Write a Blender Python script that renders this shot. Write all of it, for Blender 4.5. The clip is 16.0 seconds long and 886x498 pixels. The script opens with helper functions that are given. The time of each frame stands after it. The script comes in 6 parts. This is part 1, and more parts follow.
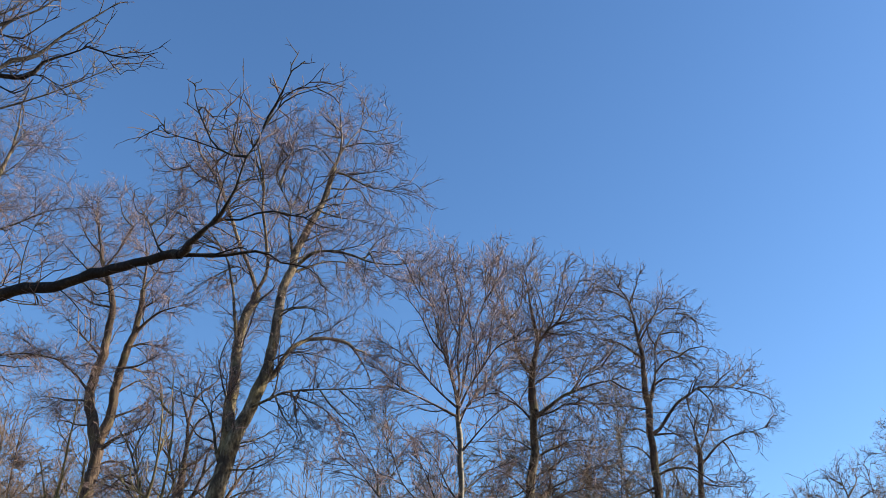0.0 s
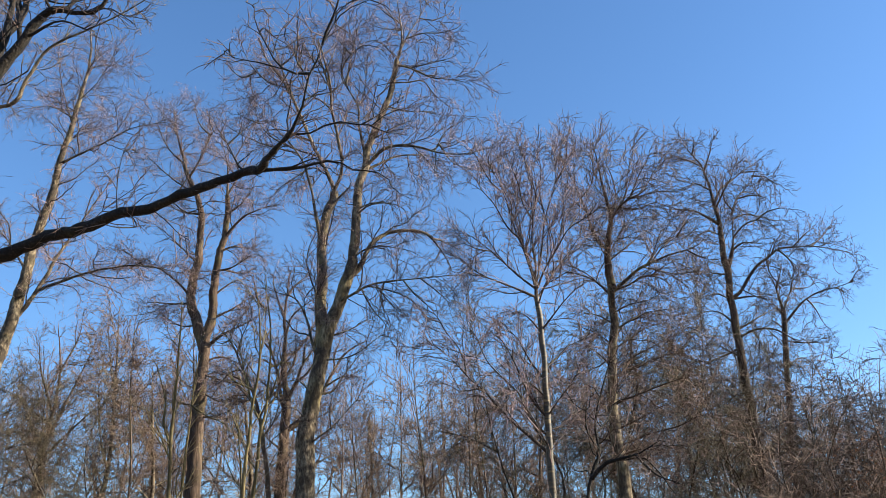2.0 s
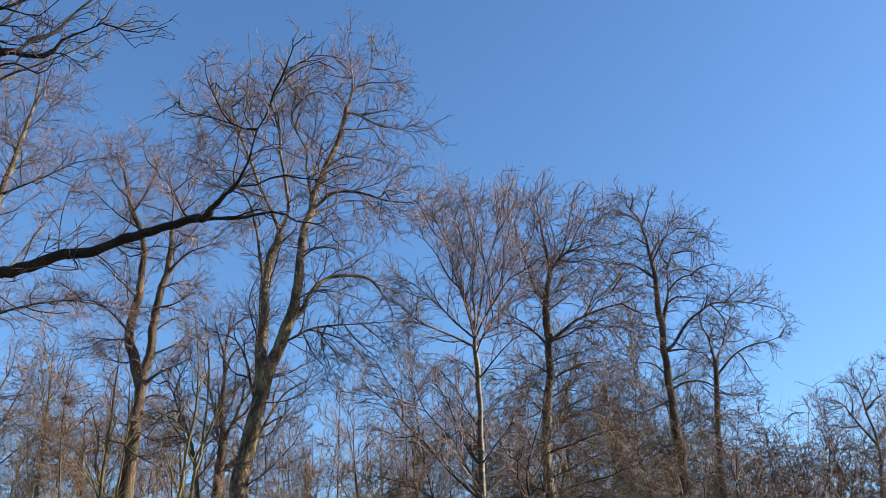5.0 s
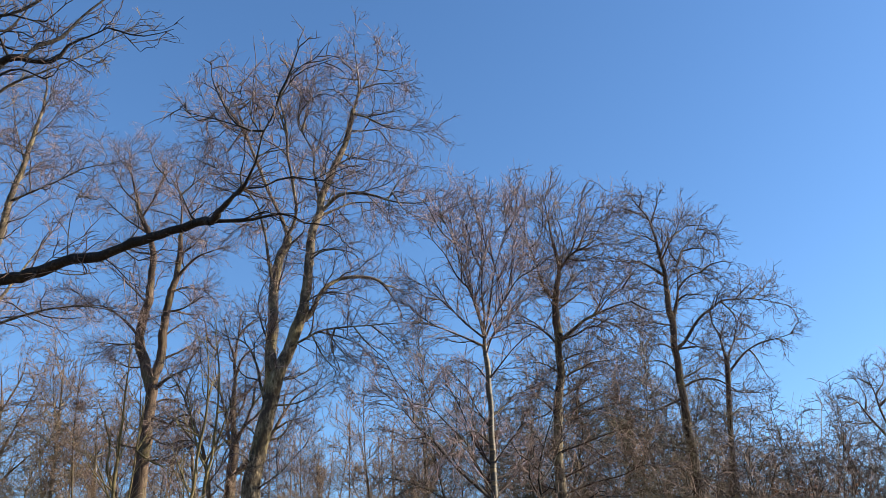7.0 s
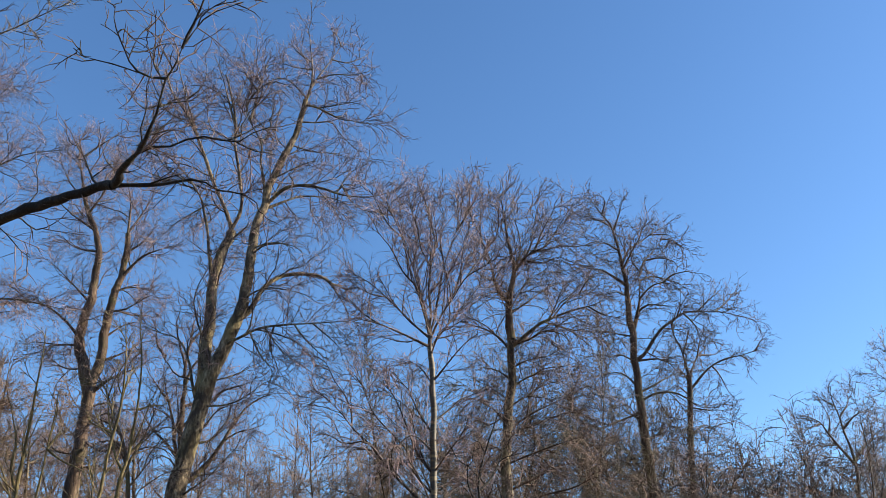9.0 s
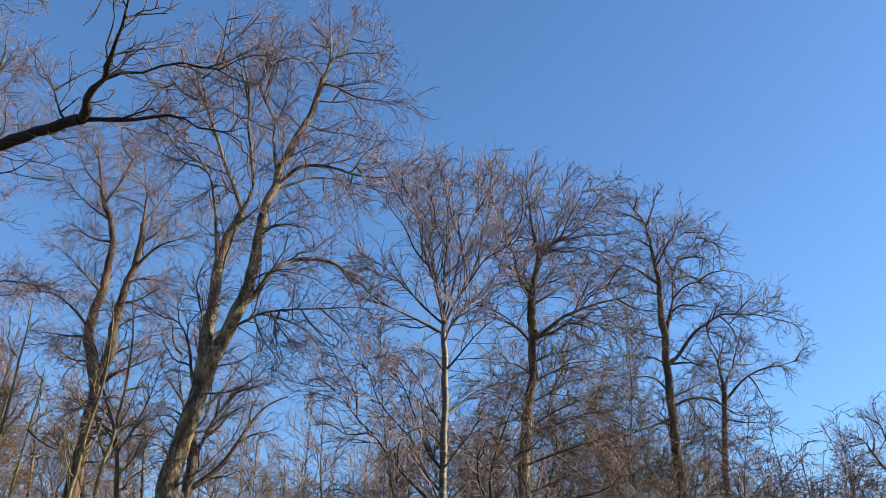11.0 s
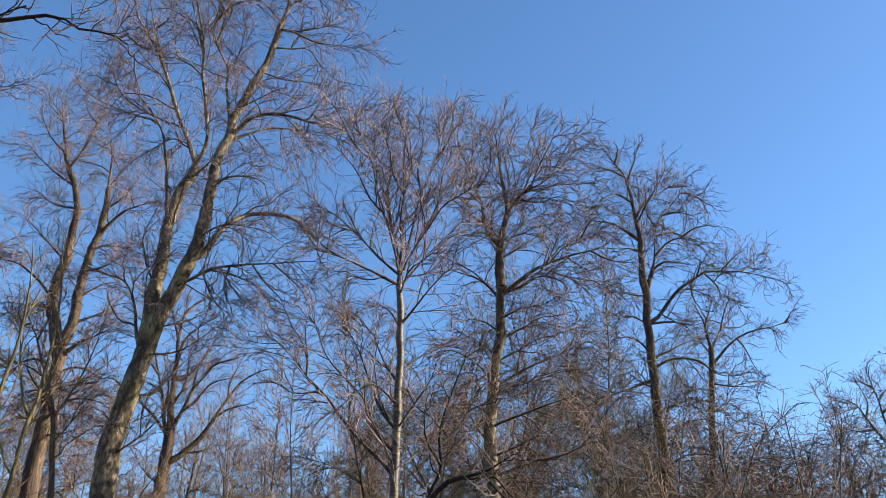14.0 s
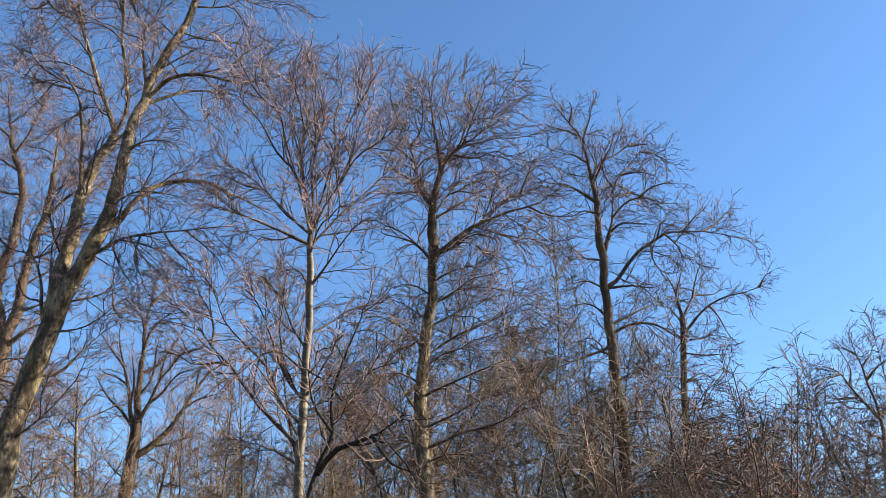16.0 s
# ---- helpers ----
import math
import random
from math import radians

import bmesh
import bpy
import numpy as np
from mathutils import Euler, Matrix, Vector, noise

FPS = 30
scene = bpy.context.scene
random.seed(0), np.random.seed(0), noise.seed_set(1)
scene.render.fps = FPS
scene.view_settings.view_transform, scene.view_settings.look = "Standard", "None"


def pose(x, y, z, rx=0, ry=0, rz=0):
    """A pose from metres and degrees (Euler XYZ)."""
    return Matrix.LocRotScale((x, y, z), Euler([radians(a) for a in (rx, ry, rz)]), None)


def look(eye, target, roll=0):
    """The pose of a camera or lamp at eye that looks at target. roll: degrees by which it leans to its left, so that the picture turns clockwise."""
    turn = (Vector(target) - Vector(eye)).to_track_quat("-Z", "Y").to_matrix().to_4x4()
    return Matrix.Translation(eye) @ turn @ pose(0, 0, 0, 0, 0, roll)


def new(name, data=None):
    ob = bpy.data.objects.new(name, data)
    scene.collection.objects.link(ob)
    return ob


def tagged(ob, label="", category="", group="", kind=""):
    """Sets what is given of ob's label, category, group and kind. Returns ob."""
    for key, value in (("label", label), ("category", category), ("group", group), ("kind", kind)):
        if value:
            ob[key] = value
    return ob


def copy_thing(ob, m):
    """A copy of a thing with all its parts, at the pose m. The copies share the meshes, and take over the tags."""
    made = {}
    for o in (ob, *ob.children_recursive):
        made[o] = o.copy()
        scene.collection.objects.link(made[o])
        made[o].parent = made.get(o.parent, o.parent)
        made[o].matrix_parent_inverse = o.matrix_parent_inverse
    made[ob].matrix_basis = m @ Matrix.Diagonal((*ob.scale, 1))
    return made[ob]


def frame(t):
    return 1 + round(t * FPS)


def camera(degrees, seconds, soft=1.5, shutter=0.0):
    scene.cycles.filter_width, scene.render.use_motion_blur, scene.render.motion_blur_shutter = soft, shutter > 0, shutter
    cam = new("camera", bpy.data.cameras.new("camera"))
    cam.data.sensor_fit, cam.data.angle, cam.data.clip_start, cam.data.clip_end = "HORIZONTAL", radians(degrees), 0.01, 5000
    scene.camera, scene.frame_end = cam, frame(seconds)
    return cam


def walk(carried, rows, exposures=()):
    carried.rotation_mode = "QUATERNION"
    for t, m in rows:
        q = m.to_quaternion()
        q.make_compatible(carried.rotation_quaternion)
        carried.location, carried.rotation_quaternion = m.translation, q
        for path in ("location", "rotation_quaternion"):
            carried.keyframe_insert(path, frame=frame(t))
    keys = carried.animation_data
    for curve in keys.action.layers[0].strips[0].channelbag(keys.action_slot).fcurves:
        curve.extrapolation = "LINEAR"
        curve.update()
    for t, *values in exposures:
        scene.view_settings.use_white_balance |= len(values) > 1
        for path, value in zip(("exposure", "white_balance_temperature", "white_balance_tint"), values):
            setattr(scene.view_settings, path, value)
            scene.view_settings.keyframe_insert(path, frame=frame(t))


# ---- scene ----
# ---- camera: seconds, eye x y z, heading, upward tilt, roll (degrees) ----
cam = camera(54.48, 16.0, soft=0.4)
PATH = [
    (0.0, -0.016, -0.009, 1.703, -0.00, 30.93, -0.32),
    (0.5, 0.018, -0.085, 1.664, 3.06, 29.94, -1.53),
    (1.0, 0.016, -0.072, 1.708, 9.38, 28.15, -2.21),
    (1.5, 0.119, -0.410, 1.631, 8.88, 24.78, -2.95),
    (2.0, 0.191, -0.685, 1.671, 6.00, 22.97, -2.32),
    (2.5, 0.409, -0.791, 1.696, 4.56, 23.25, -0.52),
    (3.0, 0.462, -1.018, 1.676, 1.99, 24.19, -0.29),
    (3.5, 0.409, -1.163, 1.700, 0.59, 24.38, -1.36),
    (4.0, 0.397, -1.238, 1.717, 1.00, 24.77, -1.95),
    (4.5, 0.385, -1.229, 1.712, 1.80, 25.35, -1.94),
    (7.0, 0.385, -1.156, 1.708, 2.66, 25.55, -2.57),
    (7.5, 0.490, -0.866, 1.703, 2.65, 25.26, -3.17),
    (8.0, 0.715, -0.412, 1.704, 1.75, 25.81, -2.80),
    (8.5, 0.844, -0.044, 1.628, -0.01, 26.66, -2.19),
    (9.0, 1.043, 0.483, 1.626, 0.65, 26.91, -1.80),
    (11.5, 1.346, 2.816, 1.534, 3.04, 28.46, 0.75),
    (12.0, 1.391, 3.050, 1.545, 1.67, 28.69, 0.87),
    (12.5, 1.633, 3.288, 1.531, 3.55, 28.77, 1.85),
    (13.0, 1.811, 3.584, 1.542, 4.20, 28.04, 1.98),
    (13.5, 1.957, 3.974, 1.581, 3.20, 27.20, 1.19),
    (14.0, 2.266, 4.271, 1.553, 2.86, 26.83, -0.05),
    (14.5, 2.697, 4.712, 1.560, 2.55, 26.11, -0.72),
    (15.0, 3.091, 5.124, 1.561, 1.83, 25.79, -0.56),
    (15.5, 3.554, 5.689, 1.583, 1.62, 25.44, -0.24),
    (16.0, 4.050, 6.167, 1.484, 3.11, 26.39, -1.82),
]
walk(cam, [(t, pose(x, y, z, 90 + tilt, 0, heading) @ pose(0, 0, 0, 0, 0, roll)) for t, x, y, z, heading, tilt, roll in PATH],
     exposures=((0.0, 1.54, 5600, 8), (1.5, 1.69, 5600, 8), (2.5, 1.72, 5600, 8), (3.5, 1.63, 5600, 8), (7.0, 1.60, 5600, 8), (9.0, 1.59, 5600, 8), (11.5, 1.64, 5600, 8), (14.0, 1.74, 5680, 8), (15.5, 1.78, 5700, 8), (16.0, 1.84, 5700, 8)))

# ---- world, sun ----
SUN_AZIMUTH, SUN_HEIGHT = 82.0, 22.0  # clockwise from the first heading, above the horizon
world = bpy.data.worlds.new("winter_sky")
scene.world = world
world.use_nodes = True
wn, wl = world.node_tree.nodes, world.node_tree.links
sky = wn.new("ShaderNodeTexSky")
sky.sky_type, sky.sun_disc = "NISHITA", False
sky.sun_elevation, sky.sun_rotation = radians(SUN_HEIGHT), radians(SUN_AZIMUTH)
sky.air_density, sky.dust_density, sky.ozone_density = 1.1, 0.35, 4.2
wn["Background"].inputs["Strength"].default_value = 0.065
wl.new(sky.outputs["Color"], wn["Background"].inputs["Color"])
sun = new("sun", bpy.data.lights.new("sun", "SUN"))
sun.data.energy, sun.data.angle, sun.data.color = 5.0, radians(0.5), (1.0, 0.8, 0.55)
sa, sh = radians(SUN_AZIMUTH), radians(SUN_HEIGHT)
sun.matrix_world = look((30 * math.sin(sa) * math.cos(sh), 30 * math.cos(sa) * math.cos(sh), 30 * math.sin(sh)), (0, 0, 0))


# ---- materials ----
def ramp(nodes, stops):
    node = nodes.new("ShaderNodeValToRGB")
    while len(node.color_ramp.elements) < len(stops):
        node.color_ramp.elements.new(0.5)
    for element, (place, colour) in zip(node.color_ramp.elements, stops):
        element.position, element.color = place, (*colour, 1)
    return node


def bark(name, dark, mid, light, grain=14.0, stretch=0.22, moss=0.0, moss_colour=(0.14, 0.15, 0.04), relief=0.6, rough=0.85):
    """Bark with ridges along the stem, large dark blotches that also imitate lit and shaded patches and, where it
    grows, a green-yellow film of algae and lichen.
    """
    m = bpy.data.materials.new(name)
    m.use_nodes = True
    n, l = m.node_tree.nodes, m.node_tree.links
    shader = n["Principled BSDF"]
    where, scale = n.new("ShaderNodeTexCoord"), n.new("ShaderNodeMapping")
    scale.inputs["Scale"].default_value = (1, 1, stretch)
    l.new(where.outputs["Object"], scale.inputs["Vector"])
    fine, wide = n.new("ShaderNodeTexNoise"), n.new("ShaderNodeTexNoise")
    fine.inputs["Scale"].default_value, fine.inputs["Detail"].default_value = grain, 6
    wide.inputs["Scale"].default_value, wide.inputs["Detail"].default_value = 1.1, 3
    l.new(scale.outputs["Vector"], fine.inputs["Vector"])
    l.new(where.outputs["Object"], wide.inputs["Vector"])
    tone = ramp(n, ((0.3, dark), (0.52, mid), (0.72, light)))
    l.new(fine.outputs["Fac"], tone.inputs["Fac"])
    cover = ramp(n, ((0.62 - 0.3 * moss, (0, 0, 0)), (0.8 - 0.3 * moss, (moss, moss, moss))))
    l.new(wide.outputs["Fac"], cover.inputs["Fac"])
    blend = n.new("ShaderNodeMix")
    blend.data_type = "RGBA"
    blend.inputs[7].default_value = (*moss_colour, 1)
    l.new(cover.outputs["Color"], blend.inputs[0])
    l.new(tone.outputs["Color"], blend.inputs[6])
    # bark mottling, deepened so its colour imitates sunlit and shaded parts of the trunk
    mottle_shade, darkened = n.new("ShaderNodeTexNoise"), n.new("ShaderNodeMix")
    mottle_shade.inputs["Scale"].default_value, mottle_shade.inputs["Detail"].default_value = 3.2, 4
    l.new(scale.outputs["Vector"], mottle_shade.inputs["Vector"])
    blot = ramp(n, ((0.43, (0, 0, 0)), (0.57, (0.85, 0.85, 0.85))))
    l.new(mottle_shade.outputs["Fac"], blot.inputs["Fac"])
    darkened.data_type = "RGBA"
    darkened.inputs[7].default_value = (*dark, 1)
    l.new(blot.outputs["Color"], darkened.inputs[0])
    l.new(blend.outputs[2], darkened.inputs[6])
    l.new(darkened.outputs[2], shader.inputs["Base Color"])
    bump = n.new("ShaderNodeBump")
    bump.inputs["Strength"].default_value, bump.inputs["Distance"].default_value = relief, 0.05
    l.new(fine.outputs["Fac"], bump.inputs["Height"])
    l.new(bump.outputs["Normal"], shader.inputs["Normal"])
    shader.inputs["Roughness"].default_value = rough
    shader.inputs["Specular IOR Level"].default_value = 0.3
    return m


def twig(name, one, two, rough=0.75):
    """Thin shoots: every shoot has its own tone, with a slow drift through the crown."""
    m = bpy.data.materials.new(name)
    m.use_nodes = True
    n, l = m.node_tree.nodes, m.node_tree.links
    shader = n["Principled BSDF"]
    own, where, drift = n.new("ShaderNodeNewGeometry"), n.new("ShaderNodeTexCoord"), n.new("ShaderNodeTexNoise")
    drift.inputs["Scale"].default_value = 0.7
    l.new(where.outputs["Object"], drift.inputs["Vector"])
    add = n.new("ShaderNodeMath")
    add.operation, add.inputs[1].default_value = "MULTIPLY_ADD", 0.55
    l.new(own.outputs["Random Per Island"], add.inputs[0])
    half = n.new("ShaderNodeMath")
    half.operation, half.inputs[1].default_value = "MULTIPLY", 0.45
    l.new(drift.outputs["Fac"], half.inputs[0])
    l.new(half.outputs[0], add.inputs[2])
    tone = ramp(n, ((0.15, one), (0.85, two)))
    l.new(add.outputs[0], tone.inputs["Fac"])
    l.new(tone.outputs["Color"], shader.inputs["Base Color"])
    shader.inputs["Roughness"].default_value = rough
    shader.inputs["Specular IOR Level"].default_value = 0.25
    return m


def white_bark(name):
    """Birch: yellow-white and papery, with dark cross bands and black patches, widened to paint in the trunk's shaded
    side.
    """
    m = bpy.data.materials.new(name)
    m.use_nodes = True
    n, l = m.node_tree.nodes, m.node_tree.links
    shader = n["Principled BSDF"]
    where, squash = n.new("ShaderNodeTexCoord"), n.new("ShaderNodeMapping")
    squash.inputs["Scale"].default_value = (2.2, 2.2, 13)
    l.new(where.outputs["Object"], squash.inputs["Vector"])
    bands, patches = n.new("ShaderNodeTexNoise"), n.new("ShaderNodeTexNoise")
    bands.inputs["Scale"].default_value, bands.inputs["Detail"].default_value = 1.0, 5
    patches.inputs["Scale"].default_value, patches.inputs["Detail"].default_value = 2.3, 5
    l.new(squash.outputs["Vector"], bands.inputs["Vector"])
    l.new(where.outputs["Object"], patches.inputs["Vector"])
    tone = ramp(n, ((0.4, (0.024, 0.019, 0.011)), (0.54, (0.07, 0.05, 0.021)), (0.76, (0.2, 0.142, 0.058))))
    l.new(bands.outputs["Fac"], tone.inputs["Fac"])
    # patches cover about half the bark, partly as painted shade beside the lit strip
    cover = ramp(n, ((0.46, (0, 0, 0)), (0.56, (1, 1, 1))))
    l.new(patches.outputs["Fac"], cover.inputs["Fac"])
    blend = n.new("ShaderNodeMix")
    blend.data_type = "RGBA"
    blend.inputs[7].default_value = (0.045, 0.035, 0.02, 1)
    l.new(cover.outputs["Color"], blend.inputs[0])
    l.new(tone.outputs["Color"], blend.inputs[6])
    l.new(blend.outputs[2], shader.inputs["Base Color"])
    bump = n.new("ShaderNodeBump")
    bump.inputs["Strength"].default_value, bump.inputs["Distance"].default_value = 0.5, 0.01
    l.new(bands.outputs["Fac"], bump.inputs["Height"])
    l.new(bump.outputs["Normal"], shader.inputs["Normal"])
    shader.inputs["Roughness"].default_value = 0.6
    return m


GREY_BARK = bark("grey_brown_bark", (0.028, 0.021, 0.014), (0.15, 0.117, 0.075), (0.32, 0.262, 0.17), stretch=0.5, moss=0.45, moss_colour=(0.2, 0.165, 0.06))
# oak bark near black: shade on the limb's underside is put into the colour
OAK_BARK = bark("shade_darkened_oak_bark", (0.006, 0.005, 0.0042), (0.015, 0.0122, 0.0096), (0.05, 0.041, 0.03), grain=20, stretch=0.8, moss=0.15, relief=1.0)
PALE_BARK = bark("pale_lichened_bark", (0.042, 0.032, 0.02), (0.145, 0.115, 0.072), (0.29, 0.24, 0.165), moss=0.5, moss_colour=(0.15, 0.11, 0.04))
RED_BARK = bark("reddish_bark", (0.0422, 0.0271, 0.0181), (0.0904, 0.0603, 0.0392), (0.151, 0.109, 0.0723), moss=0.35)
SAPLING_BARK = bark("yellow_grey_sapling_bark", (0.055, 0.044, 0.019), (0.125, 0.098, 0.04), (0.21, 0.168, 0.078), grain=25, moss=0.4, moss_colour=(0.14, 0.115, 0.032))
BIRCH_BARK = white_bark("birch_bark")
# brown, purple and dark twigs: tones spread wide to imitate sunlit and shaded shoots
BROWN_TWIG = twig("brown_twigs", (0.026, 0.018, 0.013), (0.225, 0.156, 0.113))
PURPLE_TWIG = twig("purple_brown_twigs", (0.024, 0.017, 0.015), (0.27, 0.19, 0.168))
DARK_TWIG = twig("dark_twigs", (0.016, 0.011, 0.009), (0.15, 0.102, 0.078))
PALE_TWIG = twig("yellow_grey_twigs", (0.06, 0.045, 0.025), (0.2, 0.155, 0.092))
HAZE_TWIG = twig("grey_brown_far_twigs", (0.056, 0.039, 0.027), (0.175, 0.123, 0.084))
OLIVE_TWIG = twig("olive_brown_twigs", (0.038, 0.031, 0.019), (0.13, 0.106, 0.064))
# reddish tone lowered by a quarter, as painted shade for the thicket
RED_TWIG = twig("reddish_twigs", (0.03, 0.02, 0.014), (0.105, 0.068, 0.05))
BIRCH_BOUGH = bark("dark_birch_bough", (0.0263, 0.0188, 0.014), (0.0644, 0.0468, 0.0351), (0.117, 0.0878, 0.0644), grain=20, moss=0.2)
DARK_STEM = bark("dark_hazel_bark", (0.024, 0.016, 0.0112), (0.06, 0.0416, 0.0288), (0.112, 0.08, 0.056), grain=24, moss=0.3)
DRY_LEAF = twig("dry_copper_leaves", (0.125, 0.053, 0.0218), (0.262, 0.125, 0.0562), rough=0.8)


def litter(name):
    m = bpy.data.materials.new(name)
    m.use_nodes = True
    n, l = m.node_tree.nodes, m.node_tree.links
    shader = n["Principled BSDF"]
    where, leaves, patches = n.new("ShaderNodeTexCoord"), n.new("ShaderNodeTexVoronoi"), n.new("ShaderNodeTexNoise")
    leaves.inputs["Scale"].default_value, patches.inputs["Scale"].default_value = 14, 0.35
    l.new(where.outputs["Object"], leaves.inputs["Vector"])
    l.new(where.outputs["Object"], patches.inputs["Vector"])
    tone = ramp(n, ((0.1, (0.07, 0.045, 0.025)), (0.5, (0.17, 0.1, 0.055)), (0.9, (0.27, 0.17, 0.1))))
    l.new(leaves.outputs["Color"], tone.inputs["Fac"])
    cover = ramp(n, ((0.5, (0, 0, 0)), (0.66, (0.8, 0.8, 0.8))))
    l.new(patches.outputs["Fac"], cover.inputs["Fac"])
    blend = n.new("ShaderNodeMix")
    blend.data_type = "RGBA"
    blend.inputs[7].default_value = (0.06, 0.08, 0.025, 1)
    l.new(cover.outputs["Color"], blend.inputs[0])
    l.new(tone.outputs["Color"], blend.inputs[6])
    l.new(blend.outputs[2], shader.inputs["Base Color"])
    bump = n.new("ShaderNodeBump")
    bump.inputs["Distance"].default_value = 0.03
    l.new(leaves.outputs["Distance"], bump.inputs["Height"])
    l.new(bump.outputs["Normal"], shader.inputs["Normal"])
    shader.inputs["Roughness"].default_value = 0.9
    return m


# ---- ground ----
def make_ground():
    """One sheet of leaf-covered forest floor out to the horizon, level where the camera walks."""
    rings = [0, 4, 8, 13, 19, 26, 34, 44, 56, 75, 110, 180, 350, 900, 2500]
    bm = bmesh.new()
    rows = []
    for r in rings:
        row = []
        for k in range(48):
            a = 2 * math.pi * k / 48
            x, y = r * math.cos(a), 15 + r * math.sin(a)
            z = 0.12 * noise.noise((x * 0.12, y * 0.12, 3)) * min(1, r / 30)
            row.append(bm.verts.new((x, y, z)))
            if r == 0:
                row = row * 48
                break
        rows.append(row)
    for a, b in zip(rows, rows[1:]):
        for k in range(48):
            j = (k + 1) % 48
            bm.faces.new((a[0], b[k], b[j]) if a[0] is a[1] else (a[k], b[k], b[j], a[j]))
    me = bpy.data.meshes.new("ground")
    bm.to_mesh(me)
    bm.free()
    me.polygons.foreach_set("use_smooth", [True] * len(me.polygons))
    me.materials.append(litter("leaf_litter"))
    return tagged(new("ground", me), "forest floor covered with brown leaf litter and moss", "ground", kind="structure")


make_ground()


# ---- trees ----
def tubes(paths, radii, sides):
    """Vertices and quads of many round, tapering stems: paths (n, k, 3), radii (n, k)."""
    n, k, _ = paths.shape
    tangent = np.gradient(paths, axis=1)
    tangent /= np.linalg.norm(tangent, axis=2, keepdims=True) + 1e-9
    mean = tangent.mean(axis=1)
    ref = np.where(np.abs(mean[:, 2:3]) > 0.8, np.array([[1.0, 0.2, 0.0]]), np.array([[0.1, 0.0, 1.0]]))
    u = np.cross(tangent, ref[:, None, :])
    u /= np.linalg.norm(u, axis=2, keepdims=True) + 1e-9
    v = np.cross(tangent, u)
    a = np.arange(sides) * 2 * np.pi / sides
    ring = u[:, :, None, :] * np.cos(a)[None, None, :, None] + v[:, :, None, :] * np.sin(a)[None, None, :, None]
    verts = (paths[:, :, None, :] + ring * radii[:, :, None, None]).reshape(-1, 3)
    i = np.arange(n * k * sides).reshape(n, k, sides)
    j = np.roll(i, -1, axis=2)
    quads = np.stack([i[:, :-1], j[:, :-1], j[:, 1:], i[:, 1:]], axis=-1).reshape(-1, 4)
    return verts, quads


def mesh_of(name, pieces, material):
    """One smooth mesh from several (vertices, quads)."""
    verts, quads, count = [], [], 0
    for v, q in pieces:
        verts.append(v)
        quads.append(q + count)
        count += len(v)
    verts, quads = np.concatenate(verts), np.concatenate(quads)
    me = bpy.data.meshes.new(name)
    me.vertices.add(len(verts))
    me.vertices.foreach_set("co", verts.astype(np.float32).ravel())
    me.loops.add(quads.size)
    me.loops.foreach_set("vertex_index", quads.astype(np.int32).ravel())
    me.polygons.add(len(quads))
    me.polygons.foreach_set("loop_start", np.arange(0, quads.size, 4, dtype=np.int32))
    me.polygons.foreach_set("use_smooth", np.ones(len(quads), dtype=bool))
    me.materials.append(material)
    me.update(calc_edges=True)
    return me


def smooth_line(points, count):
    """A Catmull-Rom line through the points, at even steps."""
    p = np.array(points, dtype=float)
    p = np.vstack([2 * p[0] - p[1], p, 2 * p[-1] - p[-2]])
    out = []
    for a, b, c, d in zip(p, p[1:], p[2:], p[3:]):
        t = np.linspace(0, 1, 12, endpoint=False)[:, None]
        out.append(0.5 * (2 * b + (c - a) * t + (2 * a - 5 * b + 4 * c - d) * t ** 2 + (3 * b - a - 3 * c + d) * t ** 3))
    out.append(p[-2:-1])
    line = np.vstack(out)
    s = np.concatenate([[0], np.cumsum(np.linalg.norm(np.diff(line, axis=0), axis=1))])
    return np.stack([np.interp(np.linspace(0, s[-1], count), s, line[:, k]) for k in range(3)], axis=1), s[-1]


